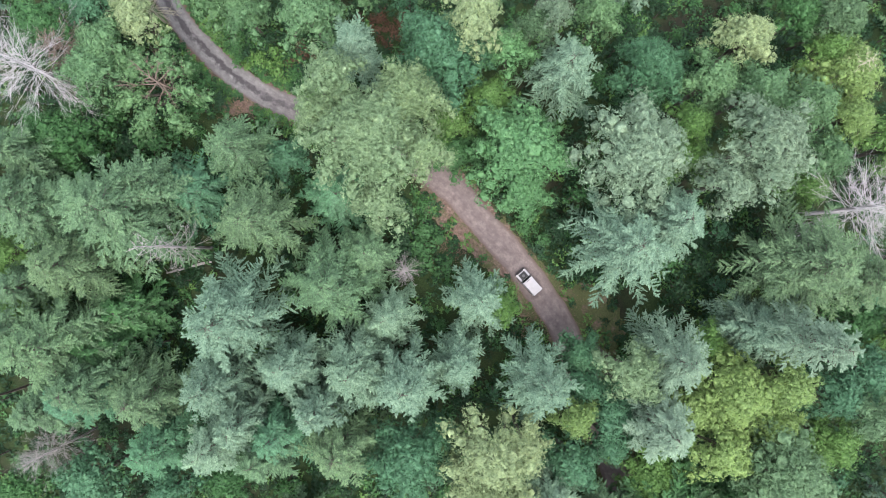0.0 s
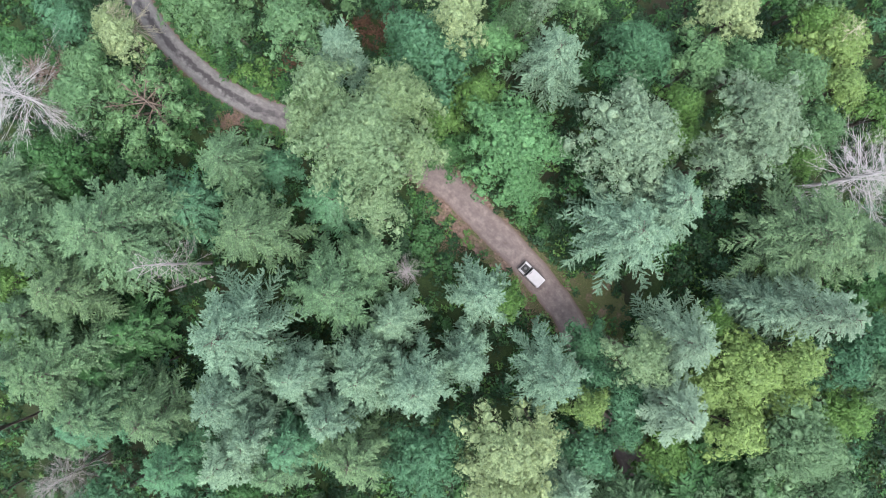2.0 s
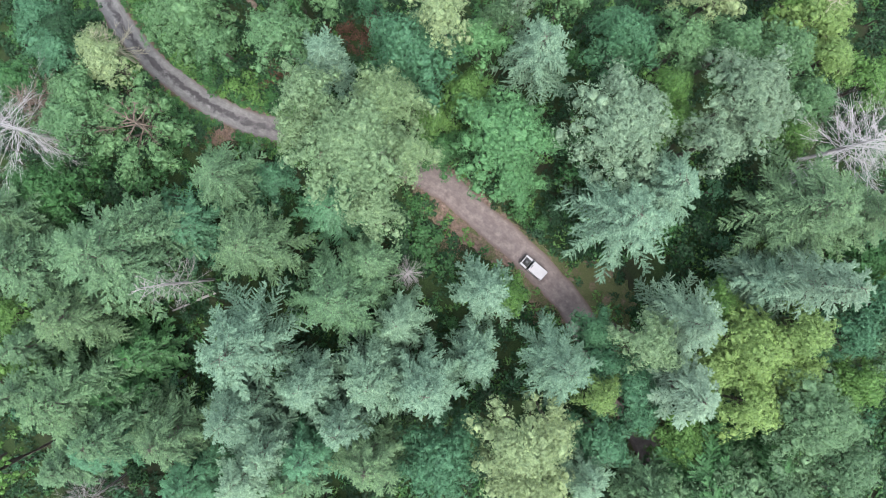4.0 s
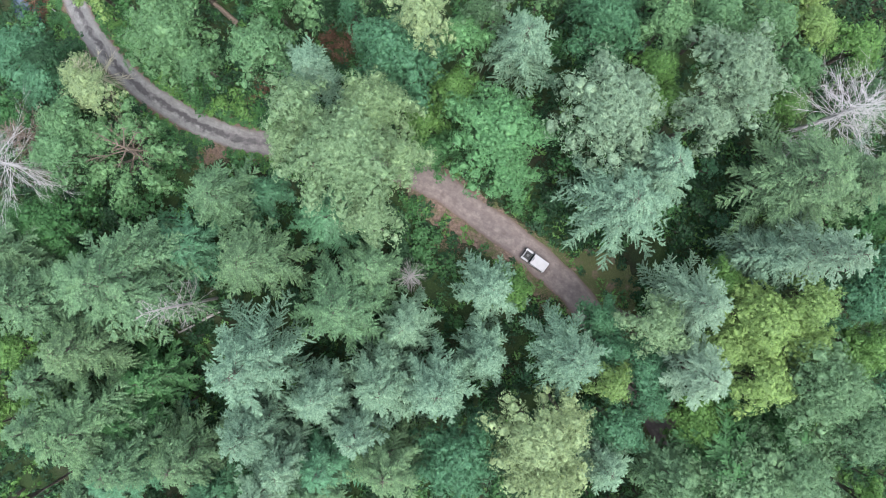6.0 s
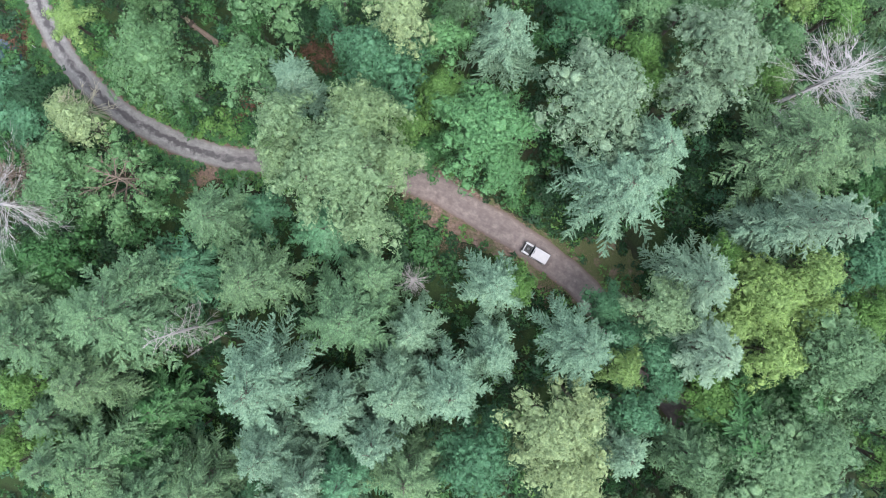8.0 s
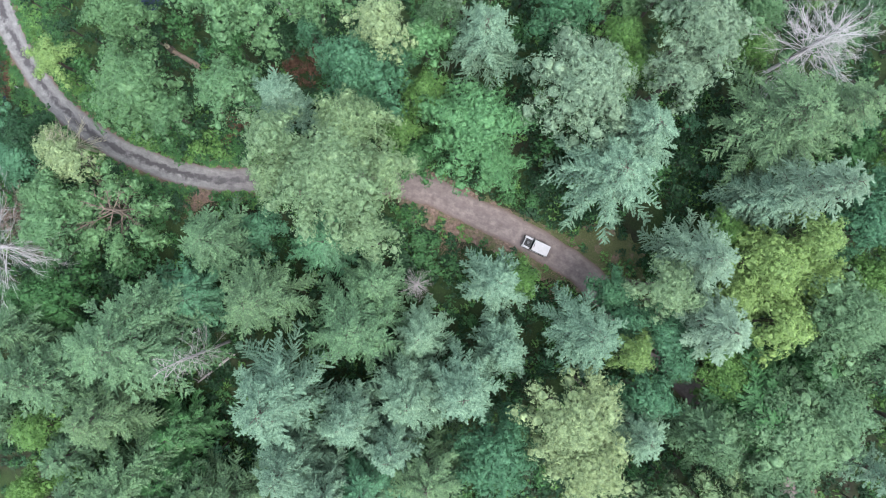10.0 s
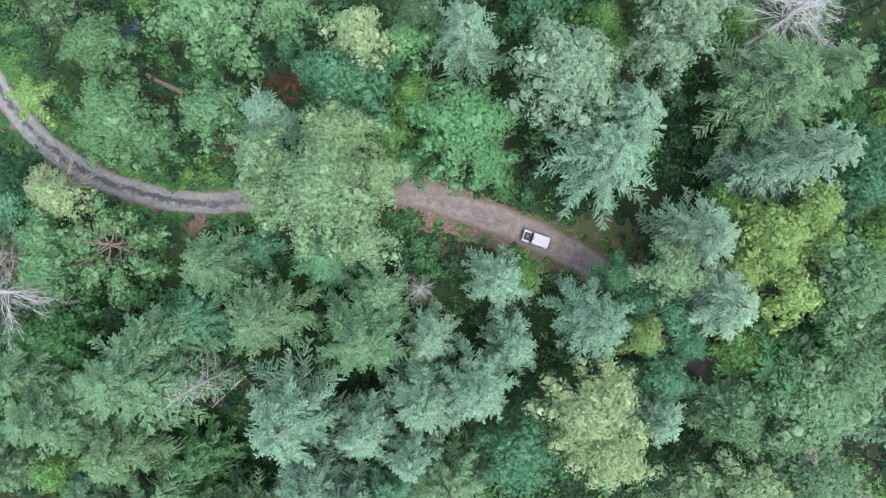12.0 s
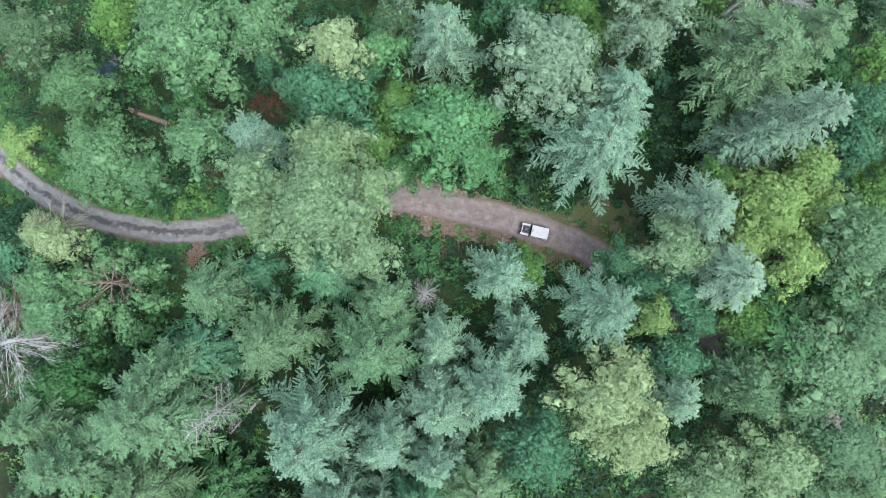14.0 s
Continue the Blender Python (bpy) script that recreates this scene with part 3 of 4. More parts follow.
# ---- the trees ----
plant("B", -35.7, 26.7, 16.0, 7.3, "leafy")
plant("B", -32.4, 23.6, 13.0, 4.1, "leafy")
plant("B", -23.7, 24.9, 15.0, 5.6, "leafy")
plant("F", -17.5, 22.5, 16.0, 5.5, "silver")
plant("B", -6.5, 24.5, 18.0, 7.4, "teal")
plant("S", -3.0, 28.0, 20.0, 5.2, "straw")
plant("B", 2.2, 27.5, 13.0, 4.8, "emerald")
plant("F", 9.4, 25.7, 20.0, 6.5, "silver")
plant("S", 4.6, 30.2, 16.0, 3.6, "sage")
plant("S", -11.9, 10.7, 24.0, 8.3, "pale", form="big")
plant("S", -17.9, 16.4, 22.0, 5.2, "pale")
plant("S", -18.6, 12.4, 21.0, 4.3, "pale")
plant("S", -5.4, 10.6, 21.0, 4.7, "pale")
plant("S", -8.5, 16.5, 22.0, 6.1, "pale")
plant("S", -9.3, 4.6, 17.0, 5.5, "pale")
plant("F", -15.0, 3.7, 12.0, 5.8, "teal")
plant("B", 6.9, 15.1, 16.0, 8.2, "emerald")
plant("B", 8.5, 10.1, 11.0, 4.7, "emerald")
plant("B", 1.1, 21.1, 11.0, 4.5, "lime")
plant("B", -3.2, 17.2, 8.0, 4.0, "lime")
plant("B", -1.5, 13.5, 7.0, 4.4, "green")
plant("S", 20.2, 17.0, 22.0, 8.8, "ash")
plant("F", 26.6, 10.6, 22.0, 5.6, "silver")
plant("F", 21.5, 6.0, 24.0, 8.4, "silver")
plant("B", 26.3, 23.2, 16.0, 4.0, "lime")
plant("B", 27.6, 19.4, 14.0, 4.4, "lime")
plant("S", 33.9, 21.4, 25.0, 7.4, "ash")
plant("S", 31.6, 16.6, 20.0, 5.0, "ash")
plant("B", 44.2, 23.3, 16.0, 4.3, "leafy")
plant("B", 43.7, 20.0, 13.0, 4.1, "lime")
plant("B", 20.1, 29.1, 17.0, 6.5, "teal")
plant("B", 27.7, 28.9, 16.0, 5.4, "leafy")
plant("B", 33.6, 29.1, 17.0, 5.1, "leafy")
plant("B", 40.2, 28.9, 17.0, 4.9, "leafy")
plant("B", 46.4, 29.2, 15.0, 4.1, "yellow")
plant("B", 52.6, 27.0, 14.0, 5.0, "lime")
plant("D", 49.8, 18.1, 20.0, 8.2, "white", form="bare_wide")
plant("F", 42.6, 9.4, 26.0, 8.8, "olive")
plant("F", 49.5, 9.2, 25.0, 7.0, "olive")
plant("F", 43.0, 0.4, 30.0, 6.7, "ash")
plant("F", 40.4, 0.1, 19.0, 5.6, "silver")
plant("F", 30.2, -5.6, 25.0, 6.3, "ash")
plant("S", 25.4, -8.3, 22.0, 5.0, "pale")
plant("B", 39.4, -7.7, 19.0, 7.4, "yellow")
plant("B", 45.2, -5.6, 19.0, 4.8, "yellow")
plant("B", 39.9, -15.6, 18.0, 5.4, "yellow")
plant("B", 36.5, -11.2, 15.0, 5.4, "yellow")
plant("B", 45.9, -11.1, 16.0, 4.9, "yellow")
plant("B", 35.8, -3.4, 14.0, 3.6, "lime")
plant("B", 52.9, -5.4, 16.0, 4.9, "teal")
plant("B", 54.5, -11.2, 15.0, 4.7, "lime")
plant("B", 20.6, -8.4, 14.0, 4.0, "teal")
plant("B", 21.6, -12.2, 15.0, 4.2, "teal")
plant("F", 15.6, -12.4, 24.0, 6.6, "silver")
plant("B", 20.9, -15.8, 19.0, 3.5, "yellow")
plant("B", 25.9, -14.7, 15.0, 5.2, "teal")
plant("B", 27.5, -11.4, 13.0, 4.1, "teal")
plant("B", 22.9, -22.4, 14.0, 5.3, "teal")
plant("B", 27.1, -18.6, 13.0, 3.9, "teal")
plant("F", 30.6, -14.0, 24.0, 5.8, "ash")
plant("B", 34.0, -22.1, 12.0, 5.7, "lime")
plant("F", 6.1, -4.7, 18.0, 5.5, "silver")
plant("B", 9.2, -5.0, 15.0, 3.3, "lime")
plant("F", 5.6, -13.3, 17.0, 5.3, "silver")
plant("F", -4.6, -9.7, 18.0, 4.7, "silver")
plant("F", -12.3, -7.5, 22.0, 7.6, "sage")
plant("F", -9.2, -2.6, 16.0, 5.5, "sage")
plant("F", -0.4, -16.5, 24.0, 5.7, "silver")
plant("F", -7.1, -16.7, 23.0, 6.8, "silver")
plant("F", -14.9, -18.4, 20.0, 5.6, "silver")
plant("F", -10.0, -22.6, 22.0, 5.0, "silver")
plant("F", -22.4, -14.1, 27.0, 8.5, "silver")
plant("F", -22.7, -22.4, 24.0, 6.2, "silver")
plant("F", -23.3, -2.1, 22.0, 7.0, "olive")
plant("F", -28.6, 6.1, 18.0, 6.6, "sage")
plant("B", -23.6, 6.9, 9.0, 4.6, "teal")
plant("B", -29.5, 5.0, 8.0, 2.9, "lime")
plant("F", -39.2, -4.7, 26.0, 9.6, "sage")
plant("F", -37.6, -0.9, 20.0, 6.3, "sage")
plant("F", -33.1, -0.6, 14.0, 6.5, "teal")
plant("B", -52.3, 2.2, 13.0, 6.6, "green")
plant("D", -4.2, -3.7, 12.0, 2.3, "grey")
plant("D", -53.8, 13.3, 15.0, 4.8, "brown")
plant("D", -32.4, -7.8, 25.0, 3.2, "grey", form="bare_thin")
plant("D", -55.7, 9.7, 20.0, 7.6, "white", form="bare_wide")
plant("B", -48.2, 14.9, 15.0, 4.9, "leafy")
plant("B", -49.1, 11.4, 15.0, 5.4, "leafy")
plant("B", -40.6, 11.8, 14.0, 7.6, "leafy", form="open")
plant("D", -40.3, 11.9, 14.4, 5.0, "brown", form="bare_fork")
plant("S", -44.8, 19.0, 15.0, 4.1, "straw")
plant("S", -47.7, 21.3, 13.0, 3.3, "straw")
plant("D", -46.9, 22.1, 12.5, 3.5, "pale")
plant("B", -51.9, 27.2, 5.0, 2.6, "dark", form="young")
plant("B", -52.3, 20.2, 13.0, 5.5, "teal")
plant("B", -55.7, 24.9, 12.0, 4.6, "teal")
plant("B", -48.1, 34.1, 8.0, 4.0, "yellow")
plant("F", -44.2, -12.9, 22.0, 7.0, "olive")
plant("F", -43.0, -22.7, 24.0, 8.4, "sage")
plant("F", -39.8, -22.8, 16.0, 6.3, "green")
plant("F", -31.0, -26.5, 21.0, 6.8, "olive")
plant("F", -38.4, -17.9, 13.0, 5.4, "green")
plant("S", -53.9, -13.9, 16.0, 4.6, "lime")
plant("F", -49.9, -7.7, 20.0, 5.6, "sage")
plant("B", -51.0, -20.6, 14.0, 4.1, "lime")
plant("F", -38.2, -26.8, 22.0, 5.5, "sage")
plant("F", -18.6, -26.4, 22.0, 5.2, "silver")
plant("F", -14.5, -27.1, 20.0, 5.6, "teal")
plant("F", -6.3, -26.8, 21.0, 7.2, "olive")
plant("B", 2.5, -26.0, 18.0, 7.2, "teal")
plant("S", 11.7, -23.1, 21.0, 7.5, "straw")
plant("S", 13.2, -27.5, 22.0, 6.3, "straw")
plant("S", 15.5, -20.5, 18.0, 4.4, "straw")
plant("F", 20.7, -26.5, 18.0, 4.7, "silver")
plant("F", 36.5, -27.1, 16.0, 9.2, "green")
plant("S", 44.8, -27.6, 17.0, 7.1, "grey")
plant("S", 47.4, -16.0, 20.0, 7.4, "grey")
plant("F", 29.3, -27.8, 18.0, 5.5, "sage")
plant("S", 52.2, -21.8, 18.0, 5.8, "grey")
plant("F", 40.6, -23.7, 11.0, 5.9, "green")
plant("F", 44.8, -22.9, 14.0, 5.6, "green")
plant("B", 54.2, -30.6, 15.0, 4.1, "lime")
plant("B", 30.4, 34.9, 17.0, 5.1, "straw")
plant("S", 41.3, 40.5, 16.0, 4.6, "sage")
plant("B", 44.7, 35.1, 15.0, 6.3, "yellow")
plant("B", 41.8, 37.2, 14.0, 4.1, "lime")
plant("D", 44.8, 35.3, 16.0, 3.8, "pale")
plant("B", 37.6, 40.9, 13.0, 4.6, "green")
plant("D", -41.8, -36.8, 18.0, 4.3, "grey", form="bare_wide")
plant("F", -28.5, -32.4, 20.0, 6.3, "teal")
plant("F", -39.3, -28.5, 20.0, 5.0, "teal")
plant("B", -57.4, 15.4, 14.0, 5.5, "green")
plant("B", -36.7, -39.9, 14.0, 5.5, "teal")
plant("B", -44.8, -43.0, 14.0, 4.5, "green")
plant("F", -43.8, -31.8, 18.0, 5.5, "sage")
plant("B", -25.7, -38.1, 15.0, 4.5, "teal")
plant("S", 56.9, -7.1, 17.0, 4.4, "grey")
plant("F", -49.5, -22.9, 20.0, 5.4, "sage")
plant("F", -51.5, -6.8, 22.0, 7.6, "sage")
plant("F", -54.0, -1.1, 20.0, 5.6, "sage")
plant("B", -38.4, 22.3, 3.0, 2.2, "lime", form="young")
plant("B", -35.4, 20.8, 2.6, 2.0, "green", form="young")
plant("B", -31.7, 19.8, 3.0, 2.2, "lime", form="young")
plant("B", -28.5, 18.7, 3.0, 2.2, "lime", form="young")
plant("B", -35.7, 23.7, 4.0, 2.4, "green", form="young")
plant("B", -32.6, 22.4, 3.4, 2.2, "green", form="young")
plant("B", -29.9, 21.5, 3.0, 2.0, "lime", form="young")
plant("B", -41.4, 25.5, 3.0, 2.2, "lime", form="young")
plant("B", -34.8, 18.9, 2.0, 1.5, "green", form="young")
plant("B", -30.6, 22.9, 4.0, 2.2, "dark", form="young")
plant("B", -3.1, 2.1, 2.6, 2.6, "green", form="young")
plant("B", -5.5, 0.1, 3.0, 2.6, "dark", form="young")
plant("B", -2.3, -0.8, 2.4, 2.4, "green", form="young")
plant("B", -3.9, -3.1, 2.4, 2.2, "green", form="young")
plant("B", 10.4, 6.1, 2.6, 2.4, "green", form="young")
plant("B", 13.1, 3.5, 2.2, 2.2, "dark", form="young")
# "dark" here and below paints gap shade into the young trees' leaves
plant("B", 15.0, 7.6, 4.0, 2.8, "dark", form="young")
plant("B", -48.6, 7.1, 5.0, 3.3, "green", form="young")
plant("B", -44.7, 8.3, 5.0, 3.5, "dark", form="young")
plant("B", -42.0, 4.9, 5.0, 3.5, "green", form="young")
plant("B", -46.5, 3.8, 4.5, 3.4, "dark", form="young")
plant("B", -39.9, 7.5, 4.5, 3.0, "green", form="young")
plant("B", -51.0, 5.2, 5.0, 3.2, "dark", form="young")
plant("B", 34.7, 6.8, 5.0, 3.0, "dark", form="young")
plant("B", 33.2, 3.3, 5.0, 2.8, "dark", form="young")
plant("B", -17.2, 31.5, 9.0, 4.0, "dark")
plant("B", -23.3, 31.9, 11.0, 4.1, "green")
plant("B", -12.6, 31.3, 12.0, 2.8, "teal")
plant("B", -13.7, 23.7, 4.0, 2.4, "green", form="young")
plant("B", -17.5, 23.5, 5.0, 2.6, "dark", form="young")
plant("B", -11.3, 27.0, 5.0, 2.0, "green", form="young")
plant("F", -50.2, -17.5, 18.0, 5.1, "sage")
plant("B", -56.7, -21.7, 14.0, 4.5, "lime")
plant("S", 35.6, -33.7, 14.0, 5.6, "grey")
plant("S", 31.8, -30.3, 10.0, 3.8, "dark")
plant("F", -21.1, -29.6, 22.0, 5.7, "silver")
plant("F", -15.4, -30.1, 20.0, 5.4, "sage")
plant("B", 12.2, 34.1, 14.0, 4.1, "leafy")
plant("S", 6.1, 31.2, 20.0, 2.7, "ash")
plant("B", -31.6, 37.2, 5.0, 3.2, "green", form="young")
plant("B", -35.1, 35.8, 4.0, 2.8, "dark", form="young")
plant("B", -30.1, 35.3, 5.0, 2.6, "green", form="young")
plant("S", 41.2, -44.9, 15.0, 5.4, "grey")
plant("S", 34.0, -45.4, 15.0, 5.6, "grey")
plant("B", -19.8, -35.6, 12.0, 4.4, "green")
plant("S", -39.2, 44.6, 15.0, 5.6, "olive")
plant("B", -21.1, 37.1, 17.0, 9.3, "leafy")
plant("B", -36.2, 36.7, 15.0, 5.9, "leafy")
plant("B", -11.6, 35.2, 15.0, 5.6, "leafy")
plant("B", -28.3, 43.8, 14.0, 4.5, "lime")
plant("S", 39.4, -29.2, 18.0, 9.2, "grey")
plant("S", 28.9, -38.7, 17.0, 7.1, "pale")
plant("S", 37.9, -39.2, 17.0, 7.1, "grey")
plant("S", 29.2, -29.0, 18.0, 4.4, "sage")
plant("S", 21.5, -38.7, 15.0, 6.3, "pale")
plant("B", 56.4, -1.6, 15.0, 5.2, "teal")
plant("B", 52.9, -12.2, 14.0, 4.5, "lime")
plant("S", 47.0, -16.8, 18.0, 6.1, "grey")
plant("B", 60.2, 4.0, 14.0, 3.8, "lime")
plant("B", 56.8, 4.2, 10.0, 4.2, "green")
plant("B", 56.4, 9.0, 10.0, 4.2, "teal")
plant("B", -58.4, 35.6, 4.0, 3.0, "dark", form="young")
plant("B", -58.2, 30.5, 4.0, 2.8, "green", form="young")
plant("B", -38.4, 14.2, 3.0, 2.4, "green", form="young")
plant("B", -35.6, 12.6, 3.0, 2.2, "dark", form="young")
plant("B", -41.0, 16.3, 3.0, 2.2, "green", form="young")
plant("B", -28.8, 11.2, 3.4, 2.4, "green", form="young")
plant("B", -43.6, 18.7, 3.0, 2.0, "dark", form="young")
plant("B", -46.0, 29.4, 3.0, 2.0, "green", form="young")
plant("B", -47.6, 31.8, 3.0, 2.0, "lime", form="young")
plant("B", -43.7, 27.6, 2.6, 2.0, "green", form="young")
plant("B", -37.2, 22.0, 2.4, 1.8, "green", form="young")
plant("B", -33.7, 20.5, 2.4, 1.8, "dark", form="young")
plant("B", -38.1, 11.1, 4.0, 2.8, "green", form="young")
plant("B", -42.0, 10.3, 4.0, 2.8, "dark", form="young")
plant("B", -44.5, 4.4, 4.5, 3.0, "green", form="young")
plant("B", -51.2, 23.2, 13.0, 4.4, "dark")
plant("B", -3.5, -0.3, 3.0, 2.6, "green", form="young")
plant("B", -1.8, -2.3, 3.0, 2.4, "green", form="young")
plant("B", -5.6, -1.8, 3.0, 2.4, "dark", form="young")
plant("B", -0.9, 1.5, 2.2, 1.8, "green", form="young")
plant("B", 10.1, 7.4, 2.2, 2.2, "green", form="young")
plant("B", 13.4, 4.8, 2.2, 2.2, "green", form="young")
plant("B", 14.8, 6.8, 3.0, 2.4, "dark", form="young")
plant("B", 1.1, -2.2, 2.2, 2.2, "green", form="young")

PLANTED = [(o.location.x, o.location.y, o.scale.x) for o in scene.objects if o.parent is None and o.get("category") == "tree"]


def seen_ground(x, y):
    """Whether a place lies in the middle of the forest, which is planted tree by tree above."""
    return any(abs(x * math.cos(a) + y * math.sin(a)) < 55 and abs(y * math.cos(a) - x * math.sin(a)) < 32 for a in map(radians, (14, 5, -4, -12, -21)))


def plant_surroundings(limit=125):
    """The forest goes on round the middle, at the same spacing."""
    rng = random.Random(5)
    taken = [(x, y, 4.0) for x, y, _ in PLANTED]
    made = 0
    for _ in range(9000):
        x, y = rng.uniform(-92, 92), rng.uniform(-74, 74)
        if seen_ground(x, y) or road_distance((x, y))[0] < (2.4 if x > 28 else 5.5):
            continue
        r = rng.uniform(3.2, 5.2)
        if any((x - a) ** 2 + (y - b) ** 2 < (0.82 * (r + c)) ** 2 for a, b, c in taken):
            continue
        taken.append((x, y, r))
        kind = rng.choice("FFFBBS")
        tint = rng.choice({"F": ["silver", "sage", "olive", "sage"], "B": ["green", "teal", "lime", "sage"], "S": ["pale", "grey", "sage"]}[kind])
        plant(kind, x, y, rng.uniform(17, 26) if kind == "F" else rng.uniform(13, 19), r, tint, form="outer_F" if kind == "F" else "outer_B")
        made += 1
        if made >= limit:
            break


plant_surroundings()


def plant_understory():
    """Young trees between the tall ones, most in the leaf tint darkened for shade."""
    rng = random.Random(21)
    taken = [(o.location.x, o.location.y, o.scale.x * 4.2) for o in scene.objects if o.parent is None and o.get("category") == "tree"]
    left = 185
    for _ in range(2600):
        x, y = rng.uniform(-64, 64), rng.uniform(-46, 46)
        if road_distance((x, y))[0] < 4.6 or any((x - a) ** 2 + (y - b) ** 2 < (c + 0.6) ** 2 for a, b, c in CLEAR):
            continue
        r = rng.uniform(1.5, 2.8)
        if any((x - a) ** 2 + (y - b) ** 2 < (0.6 * c + 0.9 * r) ** 2 for a, b, c in taken):
            continue
        taken.append((x, y, r * 1.2))
        left -= 1
        if left < 0:
            break
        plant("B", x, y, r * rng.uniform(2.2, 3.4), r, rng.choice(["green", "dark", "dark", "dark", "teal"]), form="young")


CLEAR = [(1.5, 3.2, 1.5), (29.5, 0.3, 3.4), (22.5, -2.4, 2.5), (-42, 1.8, 2.6), (-33.2, 12.4, 2.2), (-15.6, 30, 3.2), (34.5, -23, 3.0), (-24.5, -14, 3.0), (-26, -9, 2.5)]
plant_understory()


# ---- undergrowth ----
def bushes(points, sizes, per, leaf, seed):
    """Low leafy clumps on the ground, joined."""
    rng = np.random.default_rng(seed)
    n = len(points)
    v = unit(rng.normal(0, 1, (n, per, 3)))
    v[..., 2] = np.abs(v[..., 2])
    c = v * sizes[:, None, None] * rng.uniform(0.55, 1.05, (n, per, 1)) * (1, 1, 0.75)
    c[..., :2] += points[:, None, :]
    c[..., 2] += 0.05
    d = unit(rng.normal(0, 1, (n, per, 3)) * (1, 1, 0.4))
    w = unit(np.cross(d, v + np.array([0, 0, 0.8]) + rng.normal(0, 0.35, (n, per, 3))))
    s = leaf * rng.uniform(0.7, 1.5, (n, per, 1)) * (0.6 + 0.5 * sizes[:, None, None])
    return blades((c - d * s).reshape(-1, 3), (d * s * 2.2).reshape(-1, 3), (w * s * 0.75).reshape(-1, 3))


def build_undergrowth():
    rng = np.random.default_rng(8)
    xy = rng.uniform((-70, -56), (70, 56), (15000, 2))
    off_road = road_distance(xy)
    keep = off_road > np.where(xy[:, 0] < -25, 1.75, 2.3) + rng.uniform(0, 0.9, len(xy))
    for cx, cy, cr in CLEAR:
        keep &= np.hypot(xy[:, 0] - cx, xy[:, 1] - cy) > cr * rng.uniform(0.7, 1.15, len(xy))
    patch = np.array([noise.noise((x * 0.07, y * 0.07, 11.0)) for x, y in xy])
    keep &= patch > rng.uniform(-0.9, 0.1, len(xy))
    xy, patch, off_road = xy[keep], patch[keep], off_road[keep]
    size = rng.uniform(0.35, 1.0, len(xy)) * (1 + 0.8 * np.clip(patch, 0, 1)) + 0.15
    size = np.minimum(size, 0.36 * (off_road - 0.9))
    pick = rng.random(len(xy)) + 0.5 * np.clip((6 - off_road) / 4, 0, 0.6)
    # away from the track most clumps get the tint with shade painted in
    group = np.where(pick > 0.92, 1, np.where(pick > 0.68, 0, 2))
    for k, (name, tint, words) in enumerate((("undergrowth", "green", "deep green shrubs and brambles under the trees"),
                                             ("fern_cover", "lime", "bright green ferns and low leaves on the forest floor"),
                                             ("shade_bushes", "dark", "bushes between the trees, their leaves coloured dark for the shade there"))):
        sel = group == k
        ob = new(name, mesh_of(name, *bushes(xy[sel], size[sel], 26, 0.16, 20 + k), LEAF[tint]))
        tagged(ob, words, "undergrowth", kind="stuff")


build_undergrowth()


def build_roadside_cover():
    """A dense low cover of leaves that reaches the edge of the track where it bends away to the north-west."""
    rng = np.random.default_rng(27)
    xy = rng.uniform((-62, 9), (-21, 48), (9000, 2))
    off = road_distance(xy)
    edge = np.where(xy[:, 1] > np.interp(xy[:, 0], LINE_XY[:, 0], LINE_XY[:, 1]), 6.5, 3.6)
    keep = (off > 1.6 + rng.uniform(0, 0.5, len(xy))) & (off < edge + rng.uniform(-1.2, 1.2, len(xy)))
    keep &= np.hypot(xy[:, 0] + 33.2, xy[:, 1] - 12.4) > 2.3
    xy, off = xy[keep], off[keep]
    size = np.minimum(rng.uniform(0.3, 0.75, len(xy)), 0.42 * (off - 0.9))
    pick = np.array([noise.noise((x * 0.35, y * 0.35, 5.0)) for x, y in xy]) + rng.normal(0, 0.2, len(xy))
    for k, (name, tint, words) in enumerate((("bramble_cover", "green", "deep green brambles crowding the edge of the track"),
                                             ("nettle_cover", "lime", "bright green low leaves along the edge of the track"))):
        sel = (pick > 0.16) == bool(k)
        ob = new(name, mesh_of(name, *bushes(xy[sel], size[sel], 42, 0.10, 50 + k), LEAF[tint]))
        tagged(ob, words, "undergrowth", kind="stuff")


build_roadside_cover()


